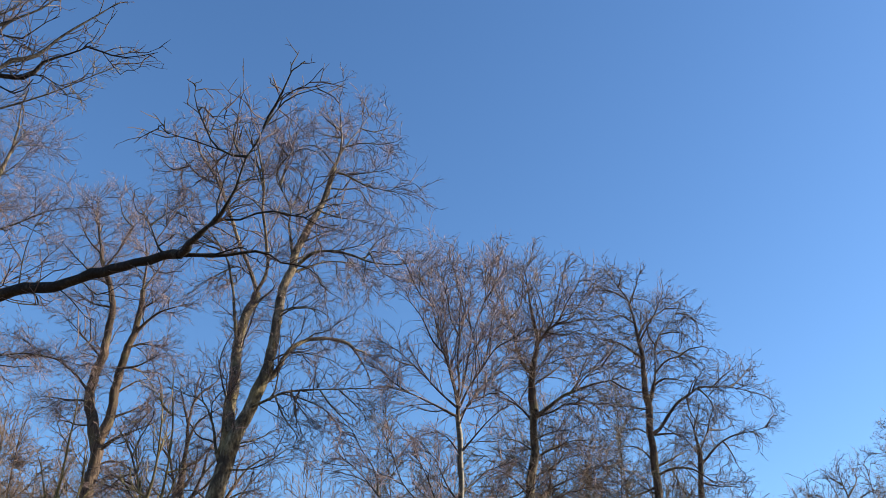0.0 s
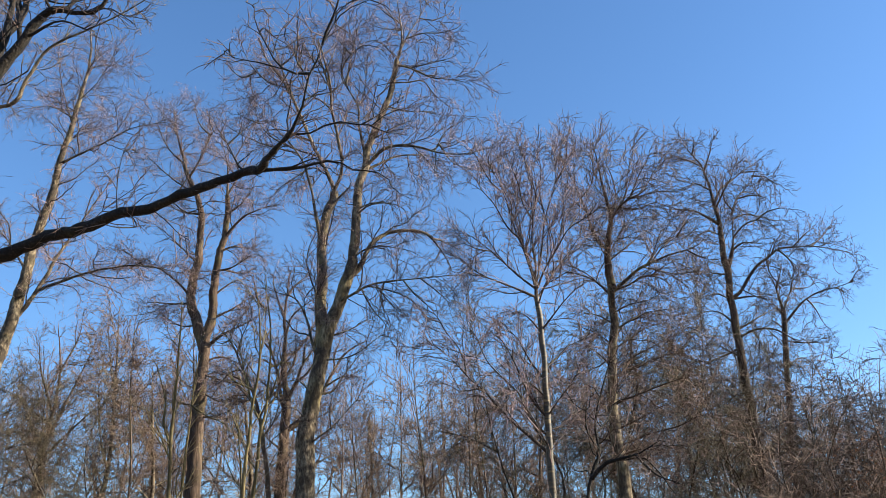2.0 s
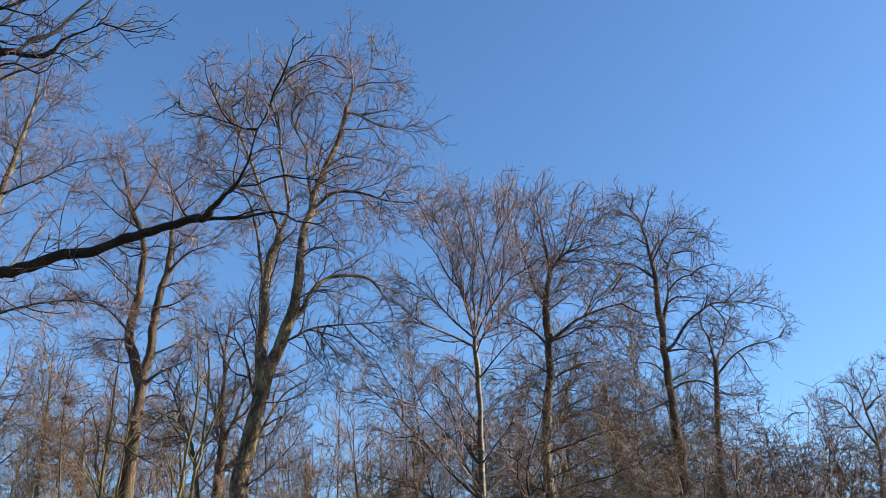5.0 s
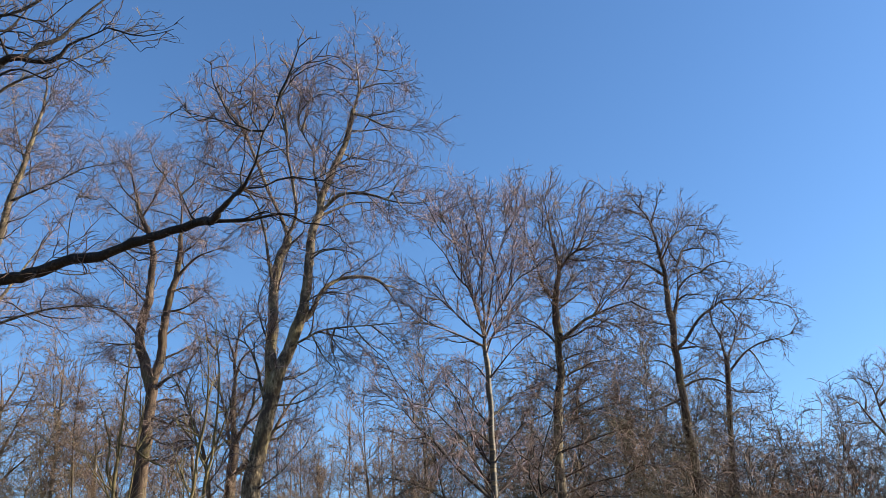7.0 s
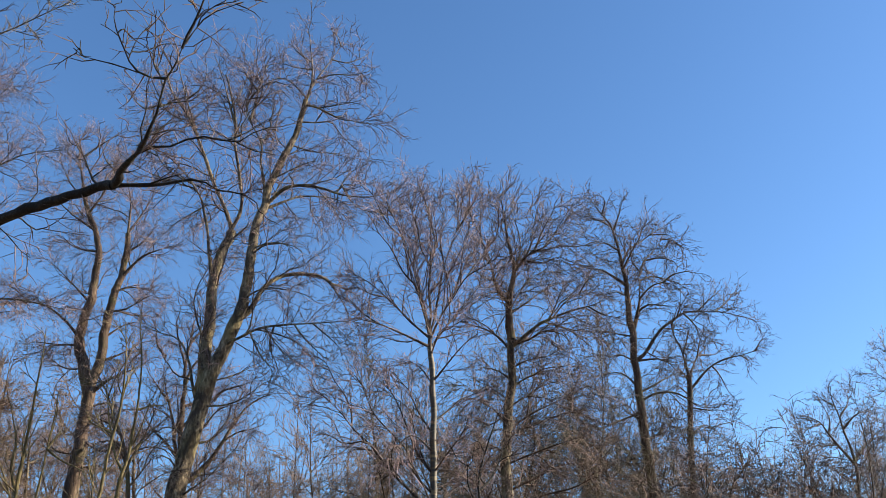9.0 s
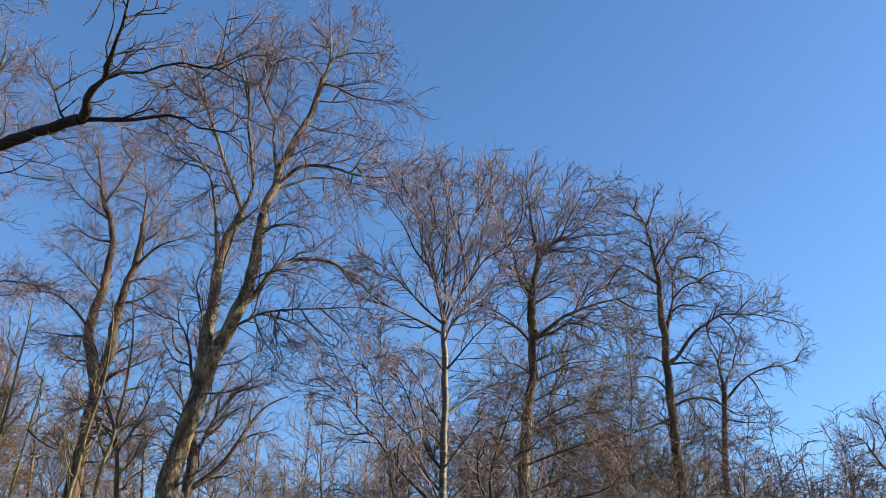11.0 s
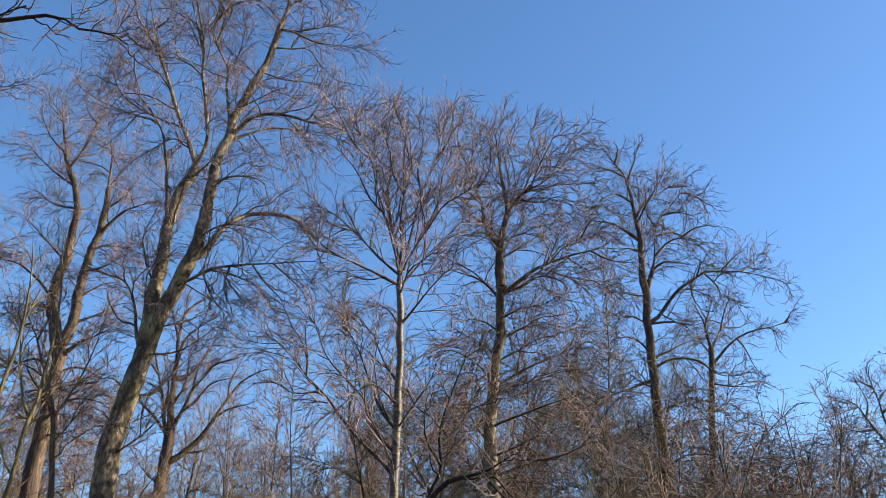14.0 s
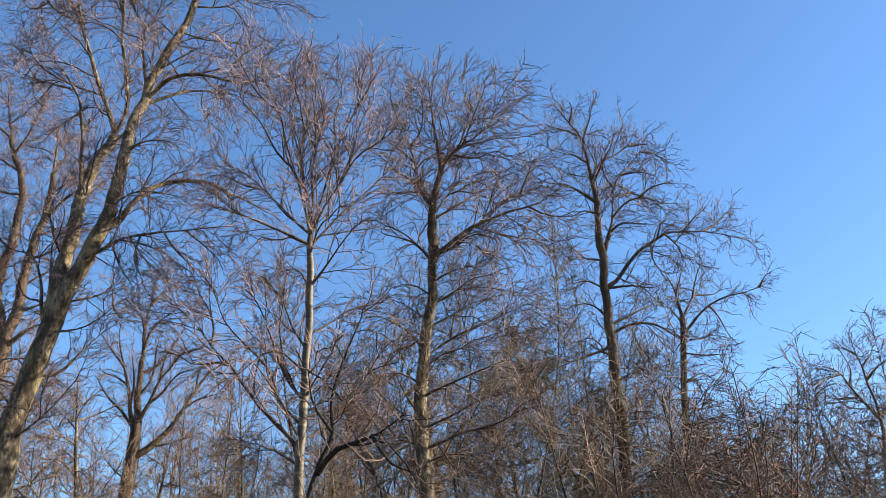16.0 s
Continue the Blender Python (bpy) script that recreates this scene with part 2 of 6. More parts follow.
def sprout(rng, paths, radii, density, length, angle, steps, lift, wiggle, start=0.12, fade=0.5, thick=0.011, least=0.003, sweep=0.0):
    """Side shoots along every stem: how many a metre, how long, at what angle, and how they curve up or hang."""
    n, k, _ = paths.shape
    seg = np.linalg.norm(np.diff(paths, axis=1), axis=2).sum(axis=1)
    count = np.floor(seg * density * (1 - start) + rng.random(n)).astype(int)
    who = np.repeat(np.arange(n), count)
    m = len(who)
    order = np.concatenate([np.arange(c) for c in count]) if m else np.zeros(0)
    f = start + (1 - start) * np.clip((order + rng.random(m)) / np.maximum(count[who], 1), 0, 0.999)
    at = f * (k - 1)
    i = np.minimum(at.astype(int), k - 2)
    w = (at - i)[:, None]
    a, b = paths[who, i], paths[who, i + 1]
    begin, along = a * (1 - w) + b * w, b - a
    along /= np.linalg.norm(along, axis=1, keepdims=True) + 1e-9
    side = rng.normal(size=(m, 3))
    side -= (side * along).sum(axis=1, keepdims=True) * along
    side /= np.linalg.norm(side, axis=1, keepdims=True) + 1e-9
    turn = np.radians(angle + 14 * rng.normal(size=m))[:, None] * (1 - 0.35 * f[:, None])
    way = along * np.cos(turn) + side * np.sin(turn)
    size = length * (0.45 + 0.95 * rng.random(m)) * (1 - fade * f) * np.minimum(1, 0.35 + seg[who] / (2.2 * length))
    here = radii[who, i] * (1 - w[:, 0]) + radii[who, i + 1] * w[:, 0]
    r0 = np.clip(thick * size ** 0.9, least, np.maximum(0.72 * here, least))
    out = np.empty((m, steps, 3))
    out[:, 0] = begin
    for s in range(1, steps):
        pull = lift - sweep * s / steps
        way = way + rng.normal(size=(m, 3)) * wiggle
        way[:, 2] += pull
        way /= np.linalg.norm(way, axis=1, keepdims=True) + 1e-9
        out[:, s] = out[:, s - 1] + way * (size / (steps - 1))[:, None]
    taper = np.linspace(1, 0.42, steps)[None, :]
    return out, r0[:, None] * taper


# how the shoots of each kind of tree grow: per order the number a metre, length, angle and lift
KINDS = {
    "beech": dict(one=(1.4, 2.1, 56, 0.05), two=(3.4, 1.05, 54, 0.02), three=(6.4, 0.55, 52, 0.0), four=(4.2, 0.28, 50, 0.0), sweep=0.07, wiggle=0.24),
    "oak": dict(one=(1.2, 1.6, 58, 0.07), two=(3.2, 0.85, 58, 0.06), three=(5.0, 0.42, 54, 0.04), four=(3.2, 0.22, 50, 0.03), sweep=0.0, wiggle=0.32),
    "birch": dict(one=(1.7, 1.6, 42, 0.05), two=(3.4, 0.95, 42, 0.02), three=(6.2, 0.55, 44, 0.0), four=(3.8, 0.28, 46, 0.0), sweep=0.12, wiggle=0.17),
    "hornbeam": dict(one=(1.9, 1.9, 58, 0.03), two=(3.9, 1.05, 54, 0.01), three=(6.2, 0.55, 50, 0.0), four=(3.4, 0.3, 46, 0.0), sweep=0.12, wiggle=0.22),
    "alder": dict(one=(1.8, 1.5, 60, 0.04), two=(3.9, 0.95, 56, 0.03), three=(6.6, 0.5, 54, 0.01), four=(4.0, 0.26, 50, 0.0), sweep=0.1, wiggle=0.26),
    "sapling": dict(one=(1.6, 1.3, 40, 0.10), two=(2.4, 0.6, 42, 0.06), three=(3.0, 0.3, 42, 0.0), four=(2.0, 0.15, 40, 0.0), sweep=0.0, wiggle=0.13),
    "brush": dict(one=(2.0, 1.7, 62, 0.04), two=(3.2, 0.95, 58, 0.02), three=(3.8, 0.5, 54, 0.0), four=(0, 0.2, 45, 0.0), sweep=0.28, wiggle=0.32),
}


class Tree:
    """A bare tree: a trunk and limbs laid by hand, as offsets from its foot, and shoots that grow from them."""

    def __init__(self, name, x, y, kind, wood, shoots, label, group="", seed=1, dense=1.0, fine=1.0, bold=1.0, boughs=None, step=0.22, round_sides=(10, 7), taper=0.85, knob=1.0):
        self.name, self.kind, self.wood, self.shoots, self.dense, self.fine, self.bold, self.boughs = name, KINDS[kind], wood, shoots, dense, fine, bold, boughs or wood
        self.taper, self.knob = taper, knob
        self.step, self.round_sides, self.bends = step, round_sides, (8, 4, 3) if step < 0.5 else (5, 3, 2)
        self.rng = np.random.default_rng(seed)
        self.root = tagged(new(name), label, "tree", group)
        self.root.location = (x, y, 0)
        self.lines, self.girths, self.first = [], [], True

    def limb(self, r0, r1, *points):
        name = "trunk" if self.first else "limb"
        line, length = smooth_line(points, max(6, int(self_len(points) / self.step)))
        k = len(line)
        s = np.linspace(0, 1, k)
        tip = r1 if r1 > 0.03 else min(r1, 0.009)
        girth = tip + (r0 - tip) * (1 - s) ** (self.taper if self.first else 1.2)
        if self.first:
            girth = girth * (1 + 0.9 * np.exp(-np.maximum(line[:, 2], 0) / 0.35))
        bumps = self.rng.normal(size=(k, 3))
        bumps = (bumps + np.roll(bumps, 1, 0) + np.roll(bumps, -1, 0)) / 3
        bumps[0] = bumps[-1] = 0
        line = line + bumps * self.knob * np.minimum(girth * 0.35, 0.03)[:, None]
        girth = girth * (1 + (0.035 if r0 > 0.12 else 0.08) * self.knob * self.rng.normal(size=k))
        me = mesh_of(name, [tubes(line[None], girth[None], self.round_sides[0 if r0 > 0.08 else 1])], self.wood if self.first else self.boughs)
        part = new(name, me)
        part.parent = self.root
        even, _ = smooth_line(line, 20)
        self.lines.append(even)
        self.girths.append(np.interp(np.linspace(0, 1, 20), s, girth))
        self.first = False

    def grow(self, trunk_from=0.45):
        """Three orders of shoots on the limbs; the trunk bears them from a part of its height upwards."""
        kind, rng = self.kind, self.rng
        limbs, girths = np.array(self.lines[1:]), np.array(self.girths[1:])
        stem, stem_r = np.array(self.lines[:1]), np.array(self.girths[:1])
        top = max(2, int(20 * trunk_from))
        stem, stem_r = stem[:, top:], stem_r[:, top:]
        orders = []
        d, size, angle, lift = kind["one"]
        grown = [sprout(rng, paths, radii, d * self.dense, size, angle, self.bends[0], lift, kind["wiggle"], 0.1, 0.5, 0.0155, 0.012, kind["sweep"]) for paths, radii in ((limbs, girths), (stem, stem_r)) if len(paths)]
        ends = [sprout(rng, paths[:, -6:], radii[:, -6:], 2.0 / max(0.2, self_len(paths[0, -6:])), 0.36 * size, 34, self.bends[0], lift, kind["wiggle"], 0.3, 0.1, 0.015, 0.011, kind["sweep"]) for paths, radii in ((limbs, girths), (stem, stem_r)) if len(paths)]
        p1, r1 = np.concatenate([a for a, _ in grown + ends]), np.concatenate([b for _, b in grown + ends])
        branches = new("branchwork", mesh_of("branchwork", [tubes(p1, r1, 4 if self.step < 0.5 else 3)], BIRCH_BOUGH if self.boughs is GREY_BARK else self.boughs))
        branches.parent = self.root
        tagged(branches, "thin side branches", kind="stuff")
        bearing = [(p1, r1), (limbs, girths)] if len(limbs) else [(p1, r1), (stem, stem_r)]
        d, size, angle, lift = kind["two"]
        grown = [sprout(rng, paths, radii, d * self.dense ** 0.5, size, angle, self.bends[1], lift, 0.7 * kind["wiggle"], 0.1, 0.4, 0.016 * self.bold, 0.0115 * self.bold, kind["sweep"]) for paths, radii in bearing]
        p2, r2 = np.concatenate([a for a, _ in grown]), np.concatenate([b for _, b in grown])
        orders.append(tubes(p2, r2, 3))
        d, size, angle, lift = kind["three"]
        p3, r3 = sprout(rng, p2, r2, d * self.fine, size, angle, self.bends[2], lift, 0.6 * kind["wiggle"], 0.08, 0.3, 0.0162 * self.bold, 0.0086 * self.bold, kind["sweep"])
        pt, rt = sprout(rng, p1, r1, 1.6 * self.fine, size, angle, self.bends[2], lift, 0.6 * kind["wiggle"], 0.08, 0.3, 0.0162 * self.bold, 0.0086 * self.bold, kind["sweep"])
        p3, r3 = np.concatenate([p3, pt]), np.concatenate([r3, rt])
        orders.append(tubes(p3, r3, 3))
        d, size, angle, lift = kind["four"]
        p4, r4 = (p3, r3) if d == 0 else sprout(rng, p3, r3, d * self.fine, size, angle, 2, lift, kind["wiggle"], 0.08, 0.25, 0.017 * self.bold, 0.0064 * self.bold, kind["sweep"])
        if d:
            orders.append(tubes(p4, r4, 3))
        crown = new("crown", mesh_of("crown", orders, self.shoots))
        crown.parent = self.root
        tagged(crown, "fine bare twigs", kind="stuff")
        self.tips = p4
        return self.root


def self_len(points):
    p = np.array(points)
    return float(np.linalg.norm(np.diff(p, axis=0), axis=1).sum())


def wild_tree(name, x, y, seed, height, spread, stems, kind, wood, shoots, label, group, girth=0.12, dense=0.7, fine=0.6, clear=0.35, bold=1.5):
    """A tree or bush of the wood behind, with no limb laid by hand."""
    t = Tree(name, x, y, kind, wood, shoots, label, group, seed, dense, fine, bold, None, 0.6, (6, 4))
    rng = t.rng
    many = 9 / stems ** 0.7 if stems < 3 else 14 / stems ** 0.7
    for s in range(stems):
        a = 2 * math.pi * (s / max(stems, 1) + 0.3 * rng.random())
        lean = (0.06 if stems == 1 else 0.25) * height * rng.uniform(0.5, 1)
        h = height * rng.uniform(0.76, 1.0) - (0.25 * lean if stems > 2 else 0)
        tip = np.array((lean * math.cos(a), lean * math.sin(a), h))
        foot = np.array((0.08 * stems * math.cos(a), 0.08 * stems * math.sin(a), -0.15)) * (stems > 1) + np.array((0, 0, -0.15)) * (stems == 1)
        crook = (0.02 if stems < 3 else 0.035) * h
        knots = [foot + (tip - foot) * f + np.array((rng.normal() * crook, rng.normal() * crook, 0)) * math.sin(math.pi * f) for f in (0, 0.25, 0.5, 0.75, 1)]
        r = girth * rng.uniform(0.7, 1) / stems ** 0.4
        t.limb(r, 0.012, *knots)
        for b in range(int(many)):
            f = clear + (0.95 - clear) * (b + rng.random()) / many
            i = min(int(f * 4), 3)
            p = knots[i] + (knots[i + 1] - knots[i]) * (f * 4 - i)
            c = rng.uniform(0, 2 * math.pi)
            reach = spread * (1.15 - 0.75 * f) * rng.uniform(0.6, 1.1)
            out = np.array((math.cos(c), math.sin(c), 0))
            rise = rng.uniform(0.5, 1.1) if stems < 3 else rng.uniform(0.1, 0.6)
            t.limb(r * (1 - 0.8 * f) * 0.6, 0.01, p, p + out * reach * 0.5 + np.array((0, 0, reach * 0.28)), p + out * reach + np.array((0, 0, reach * rise)))
    return t.grow(max(0.3, clear))


# ---- the trees that stand nearest, one by one ----
tall_twin = Tree("beech_tree", -6.96, 24.45, "beech", GREY_BARK, PURPLE_TWIG, "tall bare twin-stemmed beech with sunlit grey-brown bark", "", 3, 1.0, 1.0)
tall_twin.limb(0.368, 0.178, (0.00, 0.00, -0.15), (0.08, 0.07, 2.71), (0.15, 0.15, 5.57), (0.11, 0.18, 6.66), (0.22, 0.22, 7.38), (0.32, 0.25, 8.12), (0.47, 0.28, 8.88), (0.62, 0.32, 9.67), (0.78, 0.35, 10.33), (1.08, 0.38, 11.00), (1.33, 0.42, 11.86), (1.48, 0.45, 12.39))
tall_twin.limb(0.178, 0.0949, (1.48, 0.45, 12.39), (1.56, 0.48, 13.32), (1.56, 0.50, 14.07), (1.61, 0.53, 14.85), (1.70, 0.56, 15.46), (1.88, 0.58, 15.97), (1.97, 0.61, 16.61), (2.21, 0.64, 17.42), (2.48, 0.67, 18.12), (2.76, 0.69, 18.80), (2.90, 0.72, 19.50), (3.02, 0.75, 20.28))
tall_twin.limb(0.202, 0.156, (0.57, 0.30, 9.37), (0.41, 0.52, 10.56), (0.37, 0.73, 11.50), (0.30, 0.94, 12.48), (0.23, 1.15, 13.33), (0.24, 1.37, 13.92), (0.30, 1.58, 14.82), (0.46, 1.79, 15.35), (0.45, 2.00, 15.75))
tall_twin.limb(0.0769, 0.0372, (0.45, 2.00, 15.75), (0.22, 2.06, 16.46), (-0.08, 2.11, 17.15), (-0.44, 2.17, 17.96), (-0.78, 2.22, 18.81), (-1.18, 2.28, 19.80), (-1.61, 2.34, 20.82), (-2.04, 2.39, 21.50), (-2.54, 2.45, 22.33), (-2.86, 2.50, 23.31))
tall_twin.limb(0.0694, 0.0343, (0.42, 2.01, 15.84), (0.74, 1.90, 16.45), (0.75, 1.78, 17.12), (0.59, 1.67, 18.03), (0.43, 1.55, 18.96), (0.38, 1.44, 20.03), (0.18, 1.32, 21.02), (-0.07, 1.21, 21.91))
tall_twin.limb(0.0529, 0.0299, (0.42, 1.74, 15.22), (0.74, 1.59, 15.37), (1.10, 1.44, 15.61), (1.25, 1.29, 15.68), (1.15, 1.14, 16.01))
tall_twin.limb(0.0648, 0.0263, (0.23, 1.15, 13.33), (-0.02, 1.33, 14.58), (-0.31, 1.50, 15.89), (-0.65, 1.68, 16.96), (-1.16, 1.85, 17.86), (-1.71, 2.03, 18.56), (-2.26, 2.20, 19.16), (-2.90, 2.38, 19.67), (-3.29, 2.55, 19.81))
tall_twin.limb(0.0587, 0.0239, (1.91, 0.59, 16.21), (1.80, 0.51, 16.95), (1.66, 0.42, 17.63), (1.67, 0.34, 18.21), (1.40, 0.25, 18.80), (1.12, 0.17, 19.36), (1.13, 0.08, 19.90), (1.29, -0.01, 20.51))
tall_twin.limb(0.0391, 0.0153, (1.12, 0.16, 19.43), (1.23, 0.00, 19.82), (1.55, -0.16, 20.13), (2.02, -0.32, 20.32), (2.53, -0.48, 20.05), (2.79, -0.56, 19.80))
tall_twin.limb(0.0729, 0.0133, (1.86, 0.58, 15.91), (2.55, 0.39, 16.44), (3.10, 0.21, 16.44), (3.75, 0.02, 16.22), (4.31, -0.17, 15.88), (4.85, -0.36, 15.62), (5.45, -0.54, 15.45), (6.11, -0.73, 15.46), (6.43, -0.83, 15.43))
tall_twin.limb(0.0509, 0.0149, (1.81, 0.57, 15.78), (2.50, 0.77, 16.16), (2.94, 0.97, 16.47), (3.50, 1.17, 16.56), (3.99, 1.37, 16.59), (4.40, 1.57, 16.47), (4.54, 1.67, 16.24))
tall_twin.limb(0.0291, 0.0152, (2.12, 0.51, 16.11), (2.35, 0.71, 16.88), (2.68, 0.91, 17.40), (3.15, 1.11, 17.65), (3.39, 1.21, 17.65))
tall_twin.limb(0.0352, 0.0133, (1.56, 0.50, 14.07), (2.01, 0.25, 14.26), (2.57, 0.00, 14.21), (3.13, -0.25, 13.93), (3.39, -0.37, 13.65))
tall_twin.limb(0.0962, 0.0512, (1.27, 0.41, 11.65), (1.62, 0.64, 12.15), (1.87, 0.86, 12.89), (2.08, 1.09, 13.34), (2.48, 1.32, 13.69), (3.08, 1.55, 13.87), (3.63, 1.78, 13.83), (3.95, 2.01, 13.67))
tall_twin.limb(0.043, 0.0142, (3.91, 1.98, 13.69), (4.21, 2.14, 13.26), (4.48, 2.31, 12.78), (4.53, 2.39, 12.54))
tall_twin.limb(0.043, 0.0146, (3.95, 2.01, 13.67), (4.32, 2.34, 13.65), (4.80, 2.67, 13.44), (5.05, 2.84, 13.37))
tall_twin.limb(0.0544, 0.0223, (0.85, 0.36, 10.49), (1.12, 0.24, 10.95), (1.59, 0.13, 11.15), (2.14, 0.01, 11.36), (2.88, -0.10, 11.39), (3.79, -0.21, 11.36), (4.69, -0.33, 11.34), (5.24, -0.44, 11.23))
tall_twin.limb(0.0326, 0.0127, (1.57, 0.51, 14.27), (2.01, 0.36, 14.38), (2.42, 0.21, 14.34), (2.83, 0.06, 14.15), (3.08, -0.01, 13.93))
tall_twin.limb(0.0318, 0.0114, (1.49, 0.45, 12.50), (1.84, 0.27, 12.66), (2.24, 0.09, 12.71), (2.73, -0.09, 12.58), (3.41, -0.27, 12.33), (3.69, -0.36, 12.14))
tall_twin.limb(0.0273, 0.0117, (0.25, 2.05, 16.37), (0.10, 1.93, 16.69), (-0.42, 1.80, 16.77), (-0.69, 1.68, 16.43), (-0.72, 1.61, 16.18))
tall_twin.limb(0.0323, 0.0141, (0.43, 1.55, 18.96), (-0.05, 1.67, 19.53), (-0.59, 1.79, 19.99), (-0.83, 1.91, 20.70), (-0.94, 2.03, 21.54), (-1.06, 2.09, 21.85))
tall_twin.limb(0.0267, 0.0122, (1.67, 0.34, 18.21), (1.83, 0.49, 18.76), (1.89, 0.64, 19.45), (1.84, 0.79, 20.39), (1.88, 0.86, 20.69))
tall_twin.limb(0.0628, 0.014, (3.02, 0.75, 20.28), (3.24, 0.62, 20.98), (3.21, 0.50, 21.78), (3.14, 0.37, 22.60), (3.13, 0.31, 22.95))
tall_twin.limb(0.0406, 0.0144, (3.13, 0.69, 20.63), (3.46, 0.89, 21.50), (3.79, 1.09, 22.26), (4.14, 1.29, 23.10), (4.31, 1.39, 23.34))
tall_twin.limb(0.0366, 0.0134, (3.38, 0.84, 21.28), (4.03, 0.64, 21.29), (4.68, 0.44, 21.09), (5.32, 0.24, 21.05), (5.50, 0.14, 21.14))
tall_twin.limb(0.0447, 0.0125, (2.99, 0.74, 20.09), (3.56, 0.50, 19.71), (4.32, 0.26, 19.08), (4.85, 0.02, 18.79), (5.37, -0.22, 18.49), (5.69, -0.34, 18.24))
tall_twin.limb(0.0353, 0.0132, (2.87, 0.71, 19.32), (3.42, 0.89, 19.41), (3.91, 1.07, 19.52), (4.25, 1.25, 19.08), (4.66, 1.43, 18.69), (4.96, 1.52, 18.50))
tall_twin.limb(0.0321, 0.0124, (3.21, 0.50, 21.78), (2.75, 0.73, 22.34), (2.35, 0.97, 22.97), (2.21, 1.08, 23.23))
tall_twin.limb(0.0319, 0.0117, (3.22, 0.55, 21.48), (2.81, 0.31, 21.40), (2.43, 0.08, 21.36), (2.29, -0.04, 21.41))
tall_twin.limb(0.0286, 0.0127, (4.14, 1.29, 23.10), (3.92, 1.54, 23.91), (3.79, 1.66, 24.19))
tall_twin.limb(0.0281, 0.0114, (3.83, 1.11, 22.37), (4.37, 1.28, 22.33), (5.01, 1.44, 22.71), (5.13, 1.53, 22.90))
tall_twin.limb(0.0309, 0.0105, (3.49, 0.53, 19.76), (4.29, 0.40, 19.78), (4.92, 0.26, 19.79), (5.23, 0.20, 19.86))
tall_twin.limb(0.0314, 0.0108, (3.05, 0.73, 20.37), (2.58, 0.58, 20.90), (2.28, 0.43, 21.05), (1.80, 0.28, 20.86), (1.67, 0.21, 20.65))
tall_twin.limb(0.0259, 0.0106, (2.38, 0.66, 17.86), (2.95, 0.82, 18.30), (3.21, 0.99, 18.83), (3.30, 1.07, 18.96))
tall_twin.limb(0.0298, 0.01, (2.09, 0.63, 17.01), (2.95, 0.39, 17.29), (3.37, 0.16, 17.30), (3.64, 0.04, 17.25))
tall_twin.limb(0.0348, 0.0113, (2.59, 0.68, 18.38), (3.24, 0.91, 18.22), (4.24, 1.14, 18.21), (4.49, 1.26, 17.92))
tall_twin.limb(0.0282, 0.00973, (4.37, -0.19, 15.85), (4.81, -0.33, 16.51), (5.39, -0.46, 16.75), (5.45, -0.53, 16.93))
tall_twin.limb(0.0283, 0.00927, (4.54, -0.24, 16.10), (4.98, -0.44, 15.25), (5.60, -0.64, 14.81), (5.79, -0.74, 14.50))
tall_twin.limb(0.0246, 0.00977, (3.59, 0.07, 16.28), (4.08, 0.27, 15.77), (4.36, 0.47, 15.32), (4.45, 0.57, 15.05))
tall_twin.limb(0.0255, 0.00983, (3.29, 1.10, 16.53), (3.35, 0.97, 15.95), (3.70, 0.83, 15.20), (3.76, 0.77, 14.85))
tall_twin.limb(0.0472, 0.0158, (-1.13, 2.27, 19.67), (-1.58, 2.43, 21.00), (-2.02, 2.59, 22.20), (-2.40, 2.75, 23.43), (-2.65, 2.91, 24.41), (-2.62, 2.99, 24.84))
tall_twin.limb(0.0386, 0.0157, (-1.47, 2.39, 20.67), (-2.43, 2.59, 21.27), (-3.13, 2.79, 22.11), (-3.64, 2.99, 23.09), (-3.85, 3.09, 23.67))
tall_twin.limb(0.0396, 0.0129, (-1.91, 2.55, 21.90), (-1.31, 2.29, 22.22), (-1.07, 2.02, 22.83), (-1.19, 1.89, 23.28))
tall_twin.limb(0.0401, 0.0136, (-2.95, 2.74, 21.90), (-3.62, 3.01, 21.87), (-4.23, 3.28, 22.49), (-4.50, 3.41, 22.94))
tall_twin.limb(0.0459, 0.0145, (0.39, 1.47, 19.76), (0.11, 1.37, 20.73), (-0.15, 1.27, 21.70), (-0.45, 1.17, 22.56), (-0.60, 1.12, 22.86))
tall_twin.limb(0.0371, 0.0147, (0.18, 1.39, 20.49), (0.42, 1.69, 21.60), (0.51, 1.99, 22.61), (0.51, 2.14, 23.00))
tall_twin.limb(0.0437, 0.0135, (1.26, 0.21, 19.08), (1.46, 0.08, 20.03), (1.65, -0.04, 20.80), (1.85, -0.17, 21.45), (2.06, -0.23, 21.59))
tall_twin.limb(0.0355, 0.0121, (1.51, 0.05, 20.22), (1.08, 0.22, 20.89), (0.68, 0.39, 21.66), (0.49, 0.47, 21.93))
tall_twin.limb(0.0362, 0.0121, (-1.03, 1.81, 17.64), (-1.84, 1.61, 18.10), (-2.25, 1.41, 18.60), (-2.48, 1.21, 19.33), (-2.68, 1.11, 19.58))
tall_twin.limb(0.036, 0.0127, (-0.90, 1.76, 17.41), (-2.04, 1.97, 17.96), (-3.11, 2.16, 18.60), (-4.02, 2.36, 19.37), (-4.31, 2.46, 19.70))
tall_twin.limb(0.0321, 0.0124, (-2.25, 1.41, 18.60), (-3.07, 1.81, 19.24), (-3.40, 2.01, 19.63))
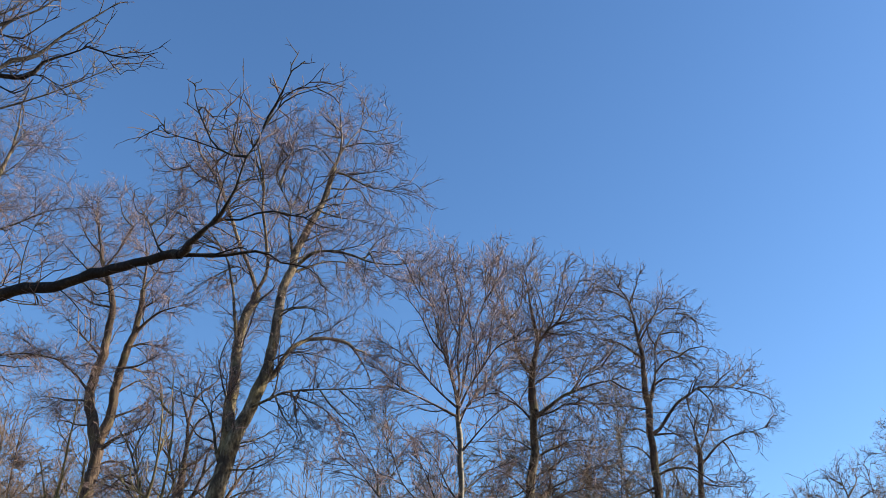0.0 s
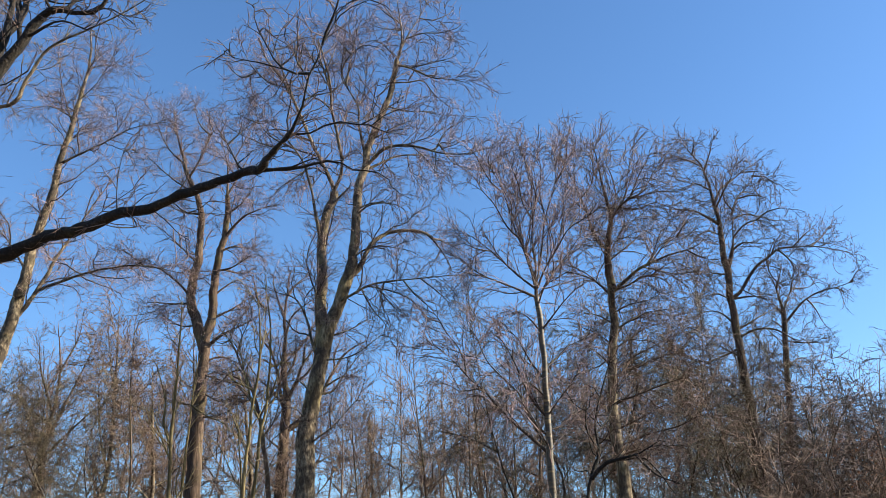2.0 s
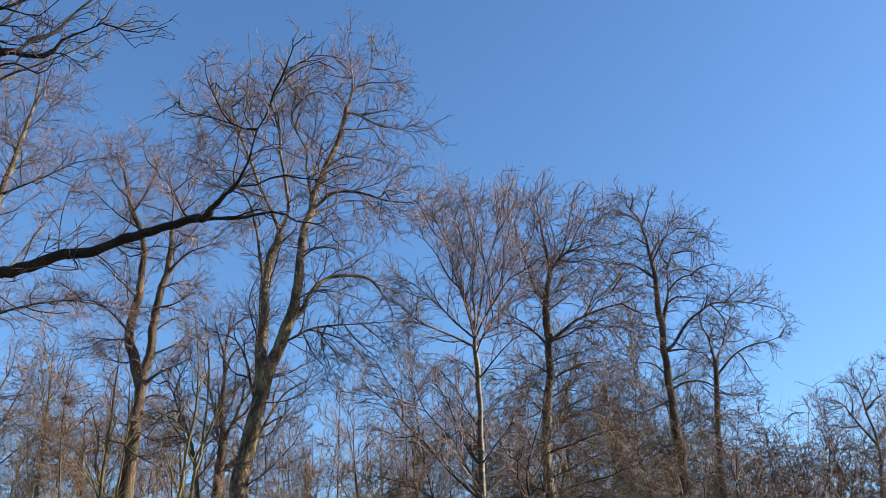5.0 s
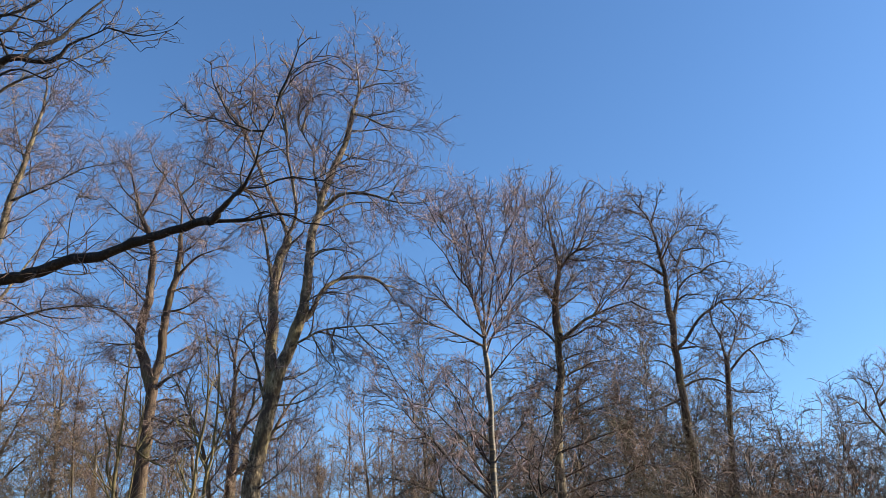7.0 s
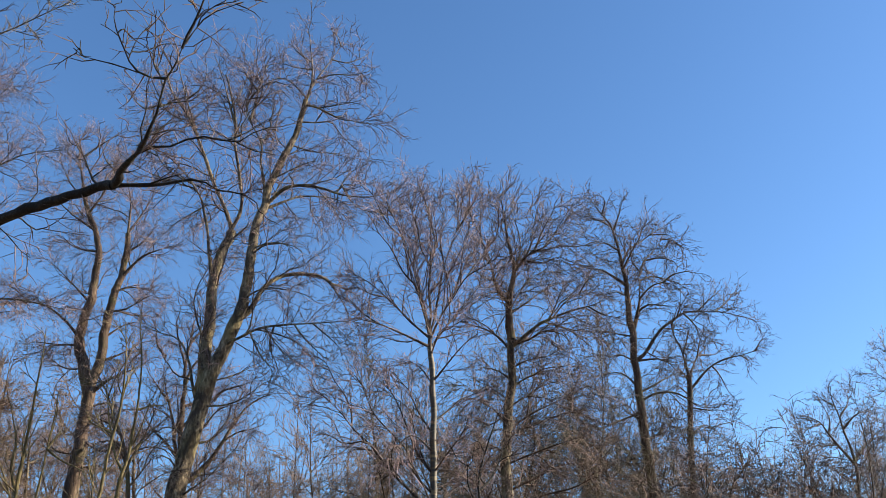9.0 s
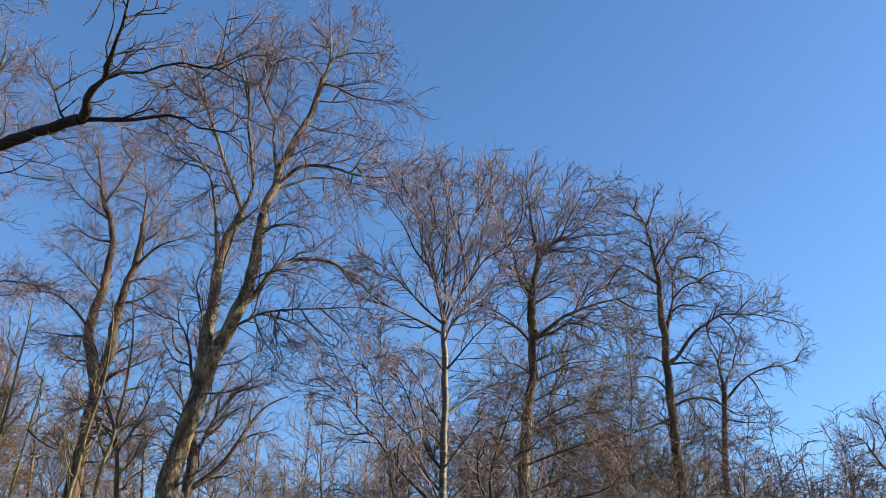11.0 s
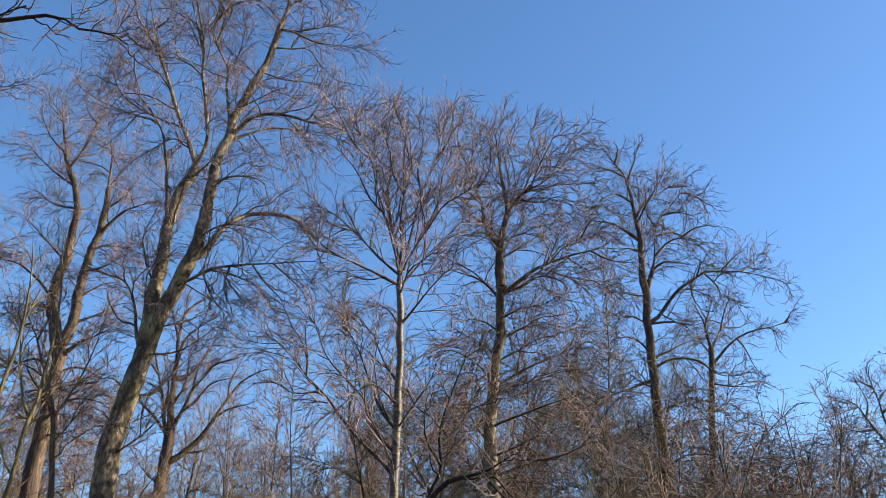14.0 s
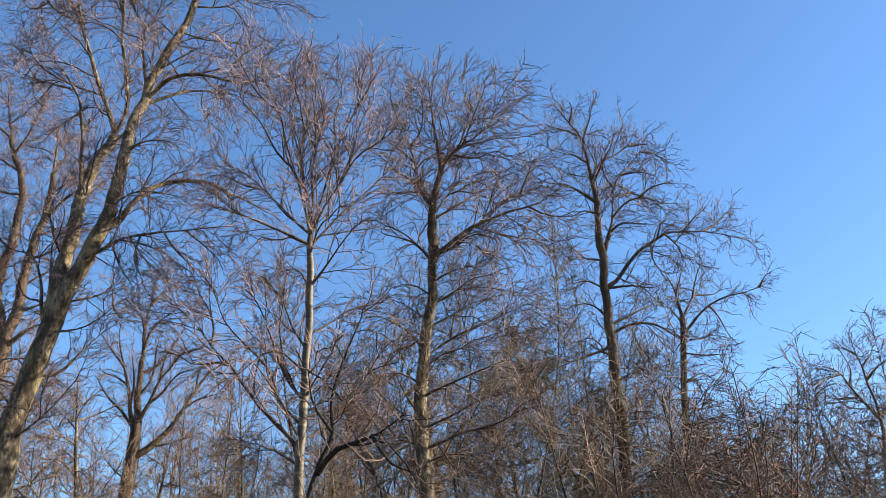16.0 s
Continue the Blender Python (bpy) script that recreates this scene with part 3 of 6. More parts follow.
tall_twin.limb(0.0356, 0.0118, (-0.42, 1.80, 16.77), (-0.90, 2.07, 16.67), (-1.67, 2.33, 16.37), (-1.95, 2.47, 16.15))
tall_twin.limb(0.0456, 0.0157, (0.31, 0.24, 8.02), (0.83, 0.49, 8.11), (1.17, 0.74, 8.70), (1.52, 0.99, 9.30), (1.72, 1.12, 9.52))
tall_twin.limb(0.0307, 0.0111, (0.51, 0.29, 9.08), (1.37, 0.09, 9.05), (1.93, -0.11, 9.21), (2.47, -0.31, 9.53), (2.70, -0.41, 9.57))
tall_twin.limb(0.0375, 0.0109, (0.12, 0.17, 6.39), (0.63, -0.03, 6.69), (1.08, -0.23, 6.92), (1.60, -0.43, 7.37), (1.81, -0.53, 7.55))
tall_twin.limb(0.0309, 0.0103, (0.66, 0.32, 9.83), (1.36, 0.66, 10.14), (1.82, 0.99, 10.52), (2.06, 1.16, 10.54))
tall_twin.limb(0.0377, 0.0111, (0.17, 0.20, 7.02), (0.00, -0.07, 7.40), (-0.20, -0.33, 7.52), (-0.37, -0.47, 7.53))
tall_twin.limb(0.0379, 0.0118, (0.30, 0.24, 7.93), (-0.15, 0.44, 8.48), (-0.66, 0.64, 8.59), (-0.84, 0.74, 8.42))
tall_twin.limb(0.0586, 0.0215, (0.49, 0.29, 8.98), (0.20, 0.39, 9.70), (0.02, 0.49, 10.38), (-0.30, 0.59, 11.10), (-0.62, 0.69, 11.43), (-1.11, 0.79, 11.63), (-1.72, 0.89, 11.93))
tall_twin.limb(0.0528, 0.0202, (0.27, 0.36, 9.52), (0.39, 0.24, 10.12), (0.37, 0.11, 10.88), (0.38, -0.01, 11.49), (0.32, -0.14, 12.02))
tall_twin.limb(0.032, 0.0101, (2.32, -0.02, 11.36), (2.64, 0.15, 10.90), (2.93, 0.32, 10.57), (2.99, 0.40, 10.40))
tall_twin.limb(0.0315, 0.00955, (3.22, -0.14, 11.38), (3.59, -0.31, 10.82), (4.11, -0.48, 10.26), (4.26, -0.56, 9.99))
tall_twin.limb(0.0319, 0.0101, (2.60, -0.06, 11.38), (2.45, 0.08, 10.88), (2.60, 0.21, 10.45), (2.69, 0.28, 10.28))
tall_twin.limb(0.025, 0.00989, (3.79, -0.21, 11.36), (4.23, -0.05, 11.00), (4.58, 0.12, 10.66), (4.65, 0.20, 10.46))
tall_twin.limb(0.0323, 0.0098, (1.86, 0.07, 11.25), (2.24, -0.06, 10.50), (2.64, -0.20, 9.97), (2.76, -0.26, 9.71))
tall_twin.limb(0.0322, 0.00977, (2.07, 0.03, 11.33), (2.78, -0.11, 11.07), (3.44, -0.24, 10.70), (3.70, -0.31, 10.35))
tall_twin.grow(0.9)

birch = Tree("birch_tree", 0.22, 22.20, "birch", BIRCH_BARK, PURPLE_TWIG, "bare silver birch with white peeling bark", "", 5, 0.95, 1.0, 1.0, BIRCH_BOUGH, taper=1.1)
birch.limb(0.122, 0.073, (0.00, 0.00, -0.15), (0.07, 0.00, 2.48), (0.14, 0.00, 5.10), (0.17, 0.00, 5.83), (0.19, 0.00, 6.59), (0.19, 0.00, 7.36), (0.17, 0.00, 7.99), (0.17, 0.00, 8.64), (0.17, 0.00, 9.22), (0.14, 0.00, 9.73))
birch.limb(0.0613, 0.0275, (0.14, 0.00, 9.73), (0.13, 0.00, 9.99), (0.12, 0.00, 10.24), (0.13, 0.00, 10.51))
birch.limb(0.0409, 0.0106, (0.14, 0.00, 9.73), (-0.24, -0.24, 9.86), (-0.71, -0.48, 10.01), (-1.17, -0.72, 10.15), (-1.55, -0.96, 10.18), (-1.78, -1.08, 10.21))
birch.limb(0.0342, 0.0118, (0.13, 0.00, 9.99), (-0.32, 0.17, 10.49), (-0.74, 0.33, 11.01), (-1.08, 0.50, 11.45), (-1.51, 0.67, 11.94), (-1.96, 0.83, 12.32), (-2.19, 0.92, 12.46))
birch.limb(0.0342, 0.0114, (0.13, 0.00, 9.99), (0.06, -0.10, 10.47), (-0.06, -0.20, 10.96), (-0.21, -0.30, 11.45), (-0.41, -0.40, 12.14), (-0.56, -0.50, 12.83), (-0.75, -0.60, 13.35), (-0.95, -0.70, 13.77), (-0.98, -0.75, 14.01))
birch.limb(0.0343, 0.0122, (0.12, 0.00, 10.15), (0.02, 0.13, 10.91), (-0.14, 0.26, 11.51), (-0.30, 0.39, 12.30), (-0.51, 0.51, 13.03), (-0.63, 0.64, 13.68), (-0.68, 0.77, 14.45), (-0.70, 0.84, 14.81))
birch.limb(0.0411, 0.0116, (0.12, 0.00, 10.15), (0.18, -0.04, 10.66), (0.15, -0.09, 11.35), (0.22, -0.13, 12.06), (0.37, -0.17, 12.77), (0.25, -0.21, 13.51), (0.10, -0.26, 14.07), (0.06, -0.28, 14.41))
birch.limb(0.0342, 0.012, (0.13, 0.00, 9.95), (0.31, 0.09, 10.71), (0.45, 0.17, 11.45), (0.59, 0.26, 12.22), (0.78, 0.34, 12.81), (0.98, 0.43, 13.43), (1.06, 0.51, 14.25), (1.01, 0.56, 14.58))
birch.limb(0.0341, 0.0109, (0.13, 0.00, 9.89), (0.50, -0.17, 10.60), (0.84, -0.33, 11.05), (1.19, -0.50, 11.50), (1.60, -0.67, 11.69), (2.00, -0.83, 11.87), (2.12, -0.92, 11.96))
birch.limb(0.034, 0.0117, (0.14, 0.00, 9.67), (0.67, 0.30, 10.51), (1.11, 0.60, 11.15), (1.54, 0.90, 11.81), (1.76, 1.05, 12.16))
birch.limb(0.0272, 0.0104, (0.16, 0.00, 9.48), (0.40, -0.38, 9.93), (0.72, -0.75, 9.95), (0.95, -1.12, 9.97), (1.17, -1.31, 9.86))
birch.limb(0.0269, 0.0114, (0.17, 0.00, 8.72), (-0.11, 0.47, 9.29), (-0.39, 0.93, 9.63), (-0.59, 1.17, 9.72))
birch.limb(0.0336, 0.0105, (0.17, 0.00, 8.72), (0.62, -0.30, 9.16), (0.94, -0.60, 9.42), (1.25, -0.90, 9.60), (1.42, -1.05, 9.64))
birch.limb(0.0457, 0.0113, (0.15, 0.00, 5.38), (-0.18, 0.12, 5.75), (-0.71, 0.25, 6.28), (-1.17, 0.38, 6.86), (-1.49, 0.50, 7.29), (-1.99, 0.62, 7.81), (-2.33, 0.75, 8.26), (-2.84, 0.88, 8.78), (-3.10, 0.94, 8.98))
birch.limb(0.0271, 0.0106, (-1.49, 0.50, 7.29), (-1.72, 0.30, 7.32), (-2.09, 0.10, 7.21), (-2.46, -0.10, 7.41), (-2.60, -0.20, 7.42))
birch.limb(0.0274, 0.0116, (-1.99, 0.62, 7.81), (-2.04, 0.80, 8.27), (-2.27, 0.98, 8.83), (-2.55, 1.16, 9.24), (-2.83, 1.35, 9.83), (-3.06, 1.44, 10.04))
birch.limb(0.0328, 0.0107, (0.19, 0.00, 6.30), (-0.15, -0.05, 6.74), (-0.37, -0.10, 7.20), (-0.56, -0.15, 7.74), (-0.71, -0.20, 8.12), (-0.93, -0.25, 8.52), (-1.09, -0.28, 8.64))
birch.limb(0.0265, 0.0111, (0.19, 0.00, 7.36), (-0.13, 0.12, 7.87), (-0.36, 0.24, 8.40), (-0.52, 0.36, 8.77), (-0.81, 0.48, 8.98), (-0.95, 0.54, 9.17))
birch.limb(0.0327, 0.0104, (0.17, 0.00, 5.83), (-0.24, -0.14, 6.27), (-0.45, -0.29, 6.85), (-0.74, -0.43, 7.20), (-1.04, -0.57, 7.49), (-1.33, -0.71, 7.84), (-1.55, -0.86, 8.44), (-1.70, -0.93, 8.62))
birch.limb(0.0266, 0.0112, (0.18, 0.00, 7.68), (0.58, 0.30, 8.06), (0.89, 0.60, 8.42), (1.23, 0.90, 8.64), (1.55, 1.05, 8.78))
birch.limb(0.0263, 0.0101, (0.19, 0.00, 6.40), (0.53, -0.38, 6.77), (0.81, -0.75, 7.01), (1.02, -1.12, 7.25), (1.08, -1.31, 7.40))
birch.limb(0.0261, 0.0111, (0.16, 0.00, 5.56), (0.51, 0.35, 5.89), (0.84, 0.70, 6.40), (1.11, 1.05, 6.94), (1.21, 1.23, 7.22))
birch.limb(0.0276, 0.0109, (-0.21, -0.30, 11.45), (-0.52, -0.60, 11.69), (-0.83, -0.90, 12.28), (-1.14, -1.20, 12.60), (-1.25, -1.35, 12.84))
birch.limb(0.0287, 0.0126, (-0.30, 0.39, 12.30), (-0.20, 0.59, 13.06), (-0.28, 0.79, 13.84), (-0.36, 0.99, 14.65), (-0.42, 1.12, 15.0))
birch.limb(0.0281, 0.0113, (0.22, -0.13, 12.06), (-0.02, -0.33, 12.52), (-0.09, -0.53, 12.99), (-0.24, -0.73, 13.45), (-0.19, -0.83, 13.68))
birch.limb(0.0285, 0.0125, (0.59, 0.26, 12.22), (0.50, 0.44, 13.25), (0.62, 0.62, 14.12), (0.46, 0.80, 14.9))
birch.limb(0.0293, 0.0119, (0.98, 0.43, 13.43), (1.31, 0.33, 13.95), (1.42, 0.23, 14.49), (1.37, 0.18, 14.76))
birch.limb(0.0274, 0.0116, (0.84, -0.33, 11.05), (1.04, -0.18, 11.83), (1.16, -0.03, 12.63), (1.31, 0.12, 13.17), (1.37, 0.19, 13.44))
birch.limb(0.0249, 0.0111, (-1.08, 0.50, 11.45), (-1.48, 0.17, 11.42), (-1.78, -0.17, 11.47), (-2.01, -0.33, 11.38))
birch.limb(0.0234, 0.0113, (-1.17, -0.72, 10.15), (-1.60, -0.32, 10.61), (-1.97, 0.08, 11.13), (-2.24, 0.28, 11.31))
birch.limb(0.0246, 0.0109, (-0.56, -0.50, 12.83), (-0.83, -0.88, 12.93), (-0.97, -1.25, 13.02), (-1.27, -1.62, 13.57), (-1.38, -1.81, 13.65))
birch.limb(0.024, 0.0118, (1.19, -0.50, 11.50), (1.56, -0.03, 12.24), (1.87, 0.43, 12.92), (1.99, 0.67, 13.22))
birch.limb(0.0264, 0.0101, (0.19, 0.00, 6.88), (-0.21, -0.30, 7.22), (-0.44, -0.60, 7.16), (-0.80, -0.90, 6.72), (-0.94, -1.05, 6.47))
birch.limb(0.0229, 0.0109, (0.18, 0.00, 6.02), (0.52, 0.33, 6.16), (0.84, 0.67, 6.40), (1.12, 0.83, 6.42))
birch.grow(0.4)

hornbeam = Tree("hornbeam_tree", 2.56, 25.40, "hornbeam", GREY_BARK, BROWN_TWIG, "bare spreading hornbeam with brown twigs beside the birch", "", 7, 1.1, 1.1, 1.0, RED_BARK, taper=1.1)
hornbeam.limb(0.247, 0.111, (0.00, 0.00, -0.15), (-0.05, 0.00, 2.68), (-0.10, 0.00, 5.52), (-0.18, 0.00, 6.35), (-0.14, 0.00, 7.55), (-0.03, 0.00, 8.62), (0.13, 0.00, 9.53), (0.17, 0.00, 10.47), (0.21, 0.00, 11.05))
hornbeam.limb(0.144, 0.0179, (0.21, 0.00, 11.05), (0.23, 0.00, 12.04), (0.31, 0.00, 12.64), (0.45, 0.00, 13.36), (0.42, 0.00, 13.88), (0.33, 0.00, 14.53), (0.27, 0.00, 15.18), (0.21, 0.00, 15.84), (0.18, 0.00, 16.21))
hornbeam.limb(0.0633, 0.0155, (0.26, 0.00, 12.26), (-0.02, 0.14, 12.67), (-0.18, 0.29, 13.19), (-0.25, 0.43, 13.89), (-0.41, 0.57, 14.50), (-0.53, 0.71, 15.12), (-0.48, 0.86, 16.09), (-0.49, 0.93, 16.50))
hornbeam.limb(0.0481, 0.0143, (0.43, 0.00, 13.27), (0.74, -0.20, 13.68), (1.07, -0.40, 13.85), (1.38, -0.60, 13.89), (1.64, -0.80, 13.99), (1.84, -0.90, 14.01))
hornbeam.limb(0.0401, 0.0152, (0.66, -0.15, 13.57), (1.02, 0.00, 14.18), (1.16, 0.15, 14.90), (1.40, 0.30, 15.56), (1.50, 0.38, 15.86))
hornbeam.limb(0.0318, 0.0136, (0.30, 0.00, 12.57), (-0.29, -0.47, 12.47), (-0.78, -0.93, 12.15), (-0.96, -1.17, 12.09))
hornbeam.limb(0.0777, 0.0143, (0.20, 0.00, 10.83), (0.68, -0.05, 11.21), (1.06, -0.10, 11.48), (1.53, -0.15, 11.68), (2.09, -0.20, 11.86), (2.65, -0.25, 11.97), (3.03, -0.30, 12.10), (3.26, -0.35, 12.27), (3.43, -0.38, 12.22))
hornbeam.limb(0.0389, 0.0134, (0.26, -0.01, 10.88), (0.82, -0.31, 10.96), (1.16, -0.61, 11.07), (1.56, -0.91, 10.88), (1.84, -1.21, 10.48), (1.86, -1.36, 10.23))
hornbeam.limb(0.0466, 0.0147, (0.19, 0.00, 10.69), (-0.22, 0.30, 11.33), (-0.62, 0.60, 11.71), (-1.05, 0.90, 11.99), (-1.29, 1.05, 12.19))
hornbeam.limb(0.0314, 0.0146, (1.53, -0.15, 11.68), (1.97, 0.02, 12.25), (2.49, 0.18, 12.63), (2.77, 0.27, 12.75))
hornbeam.limb(0.0315, 0.0152, (0.23, 0.00, 11.91), (1.00, 0.40, 12.58), (1.56, 0.80, 13.15), (2.09, 1.20, 13.43), (2.38, 1.40, 13.46))
hornbeam.limb(0.0316, 0.0139, (2.65, -0.25, 11.97), (3.03, -0.52, 11.56), (3.41, -0.78, 11.35), (3.57, -0.92, 11.36))
hornbeam.limb(0.0314, 0.0146, (1.24, -0.12, 11.56), (2.11, 0.21, 11.41), (2.81, 0.55, 11.45), (3.12, 0.71, 11.44))
hornbeam.limb(0.0379, 0.0133, (-0.06, 0.00, 8.35), (-0.39, -0.25, 8.74), (-0.74, -0.50, 8.95), (-1.15, -0.75, 9.04), (-1.34, -0.88, 8.96))
hornbeam.limb(0.0378, 0.0142, (-0.07, 0.00, 8.22), (0.71, 0.15, 8.78), (1.37, 0.30, 9.10), (2.15, 0.45, 9.51), (2.50, 0.53, 9.69))
hornbeam.limb(0.0375, 0.0131, (-0.15, 0.00, 7.25), (0.48, -0.35, 7.42), (1.14, -0.70, 7.57), (1.79, -1.05, 7.69), (2.00, -1.22, 7.60))
hornbeam.limb(0.0373, 0.0135, (-0.18, 0.00, 6.50), (0.63, -0.10, 6.82), (1.33, -0.20, 7.12), (1.93, -0.30, 7.17), (2.21, -0.35, 7.07))
hornbeam.limb(0.0372, 0.013, (-0.15, 0.00, 6.04), (0.73, -0.38, 6.26), (1.54, -0.75, 6.37), (2.17, -1.12, 6.58), (2.45, -1.31, 6.45))
hornbeam.limb(0.0374, 0.0141, (-0.17, 0.00, 6.80), (-0.52, 0.30, 7.36), (-0.83, 0.60, 8.06), (-1.13, 0.90, 8.51), (-1.28, 1.05, 8.46))
hornbeam.limb(0.0372, 0.0137, (-0.16, 0.00, 6.14), (-0.75, 0.17, 6.39), (-1.16, 0.33, 6.95), (-1.37, 0.42, 7.06))
hornbeam.limb(0.0307, 0.0147, (0.13, 0.00, 9.53), (0.72, 0.40, 10.01), (1.34, 0.80, 10.31), (1.95, 1.20, 10.33), (2.25, 1.40, 10.23))
hornbeam.limb(0.0308, 0.0136, (0.16, 0.00, 10.12), (0.59, -0.27, 10.28), (1.11, -0.53, 10.27), (1.30, -0.67, 10.13))
hornbeam.limb(0.0307, 0.0143, (0.14, 0.00, 9.77), (-0.28, 0.33, 10.21), (-0.72, 0.67, 10.43), (-0.90, 0.83, 10.39))
hornbeam.limb(0.0409, 0.0144, (-0.25, 0.43, 13.89), (-0.56, 0.10, 14.06), (-0.91, -0.24, 14.19), (-1.06, -0.40, 14.09))
hornbeam.limb(0.0321, 0.0153, (0.45, 0.00, 13.36), (0.70, 0.15, 14.16), (0.71, 0.30, 14.99), (0.53, 0.45, 15.85), (0.67, 0.53, 16.34))
hornbeam.limb(0.032, 0.0141, (1.07, -0.40, 13.85), (1.39, -0.87, 14.38), (1.64, -1.33, 14.66), (1.72, -1.57, 14.80))
hornbeam.limb(0.0336, 0.0153, (-0.53, 0.71, 15.12), (-0.83, 0.58, 15.73), (-0.94, 0.45, 16.35), (-0.83, 0.38, 16.65))
hornbeam.limb(0.0332, 0.0146, (-0.41, 0.57, 14.50), (-0.05, 0.07, 14.68), (0.05, -0.43, 15.18), (-0.09, -0.68, 15.49))
hornbeam.limb(0.0319, 0.0153, (1.38, -0.60, 13.89), (1.96, -0.20, 14.70), (2.46, 0.20, 15.43), (2.60, 0.40, 15.64))
hornbeam.limb(0.0321, 0.0148, (0.74, -0.20, 13.68), (1.41, -0.07, 13.61), (1.92, 0.05, 13.86), (2.40, 0.18, 13.69), (2.57, 0.24, 13.87))
hornbeam.limb(0.0316, 0.0153, (0.23, 0.00, 12.04), (0.74, 0.40, 13.00), (1.20, 0.80, 13.58), (1.66, 1.20, 13.92), (1.98, 1.40, 13.93))
hornbeam.limb(0.0323, 0.0143, (-0.18, 0.29, 13.19), (-0.60, 0.02, 13.29), (-0.98, -0.25, 13.60), (-1.12, -0.38, 13.65))
hornbeam.limb(0.0302, 0.0142, (-0.10, 0.00, 7.95), (0.42, 0.25, 8.40), (1.09, 0.50, 8.63), (1.78, 0.75, 8.95), (2.06, 0.88, 8.93))
hornbeam.limb(0.0301, 0.0131, (-0.14, 0.00, 7.55), (-0.62, -0.33, 7.75), (-1.07, -0.67, 7.60), (-1.25, -0.83, 7.44))
hornbeam.limb(0.0305, 0.0142, (0.03, 0.00, 8.96), (0.56, 0.15, 9.28), (1.15, 0.30, 9.69), (1.54, 0.45, 9.81), (1.84, 0.53, 9.97))
hornbeam.limb(0.0323, 0.0141, (2.49, 0.18, 12.63), (2.69, -0.52, 12.76), (2.81, -0.87, 12.65))
hornbeam.limb(0.0297, 0.0133, (-0.12, 0.00, 5.72), (0.39, -0.13, 5.90), (1.05, -0.27, 5.81), (1.47, -0.33, 5.89))
hornbeam.grow(0.35)

right_tree = Tree("alder_tree", 7.61, 31.30, "alder", RED_BARK, DARK_TWIG, "slender bare alder with dark crooked branches", "", 9, 1.05, 1.1, taper=1.1)
right_tree.limb(0.247, 0.127, (0.00, 0.00, -0.15), (0.05, 0.00, 3.05), (0.10, 0.00, 6.25), (0.14, 0.00, 7.46), (0.15, 0.00, 8.51), (0.14, 0.00, 10.03), (0.14, 0.00, 11.37), (0.14, 0.00, 12.53), (0.22, 0.00, 13.35))
right_tree.limb(0.139, 0.0222, (0.22, 0.00, 13.35), (0.17, 0.00, 13.96), (0.17, 0.00, 14.94), (0.19, 0.00, 15.69), (0.16, 0.00, 16.46), (0.10, 0.00, 16.98), (-0.02, 0.00, 17.64), (-0.11, 0.00, 18.09), (-0.40, 0.00, 18.59), (-0.70, 0.00, 19.14), (-0.81, 0.00, 19.36))
right_tree.limb(0.0974, 0.0172, (0.21, 0.00, 13.43), (0.50, 0.10, 14.23), (0.67, 0.20, 14.76), (0.78, 0.30, 15.55), (0.83, 0.35, 15.93))
right_tree.limb(0.0505, 0.018, (0.83, 0.35, 15.93), (1.16, 0.55, 16.68), (1.61, 0.75, 17.16), (1.96, 0.95, 17.64), (2.09, 1.05, 17.89))
right_tree.limb(0.0458, 0.0173, (-0.04, 0.00, 17.75), (0.26, -0.27, 18.43), (0.38, -0.53, 18.87), (0.48, -0.67, 18.97))
right_tree.limb(0.0459, 0.0179, (-0.09, 0.00, 17.98), (-0.46, 0.40, 18.53), (-0.85, 0.80, 18.97), (-1.06, 1.00, 19.18))
right_tree.limb(0.0454, 0.0166, (0.10, 0.00, 16.91), (-0.48, -0.33, 17.10), (-0.91, -0.67, 16.82), (-1.10, -0.83, 16.59))
right_tree.limb(0.0695, 0.0167, (0.18, 0.00, 15.41), (-0.36, -0.12, 15.78), (-0.82, -0.25, 15.99), (-1.41, -0.38, 16.03), (-1.75, -0.44, 16.19))
right_tree.limb(0.0502, 0.0183, (0.16, 0.00, 16.36), (0.55, 0.26, 17.04), (1.05, 0.52, 17.46), (1.65, 0.78, 17.98), (2.33, 1.04, 18.49), (2.67, 1.17, 18.77))
right_tree.limb(0.05, 0.0169, (0.17, 0.00, 16.08), (0.50, -0.40, 16.65), (0.82, -0.80, 17.09), (0.90, -1.00, 17.39))
right_tree.limb(0.0498, 0.0168, (0.68, 0.21, 14.86), (1.12, 0.04, 15.30), (1.60, -0.14, 15.39), (2.05, -0.31, 15.12), (2.12, -0.40, 14.90))
right_tree.limb(0.0453, 0.018, (0.80, 0.32, 15.69), (1.46, 0.69, 16.04), (2.13, 1.07, 16.02), (2.81, 1.44, 15.98), (3.24, 1.63, 16.09))
right_tree.limb(0.0462, 0.0177, (1.16, 0.55, 16.68), (1.80, 0.68, 16.86), (2.41, 0.82, 16.74), (2.58, 0.88, 16.49))
right_tree.limb(0.0423, 0.0183, (2.09, 1.05, 17.89), (2.68, 1.32, 17.93), (3.07, 1.58, 17.64), (3.19, 1.72, 17.43))
right_tree.limb(0.042, 0.0176, (1.65, 0.78, 17.98), (2.09, 0.38, 17.76), (2.26, 0.18, 17.59))
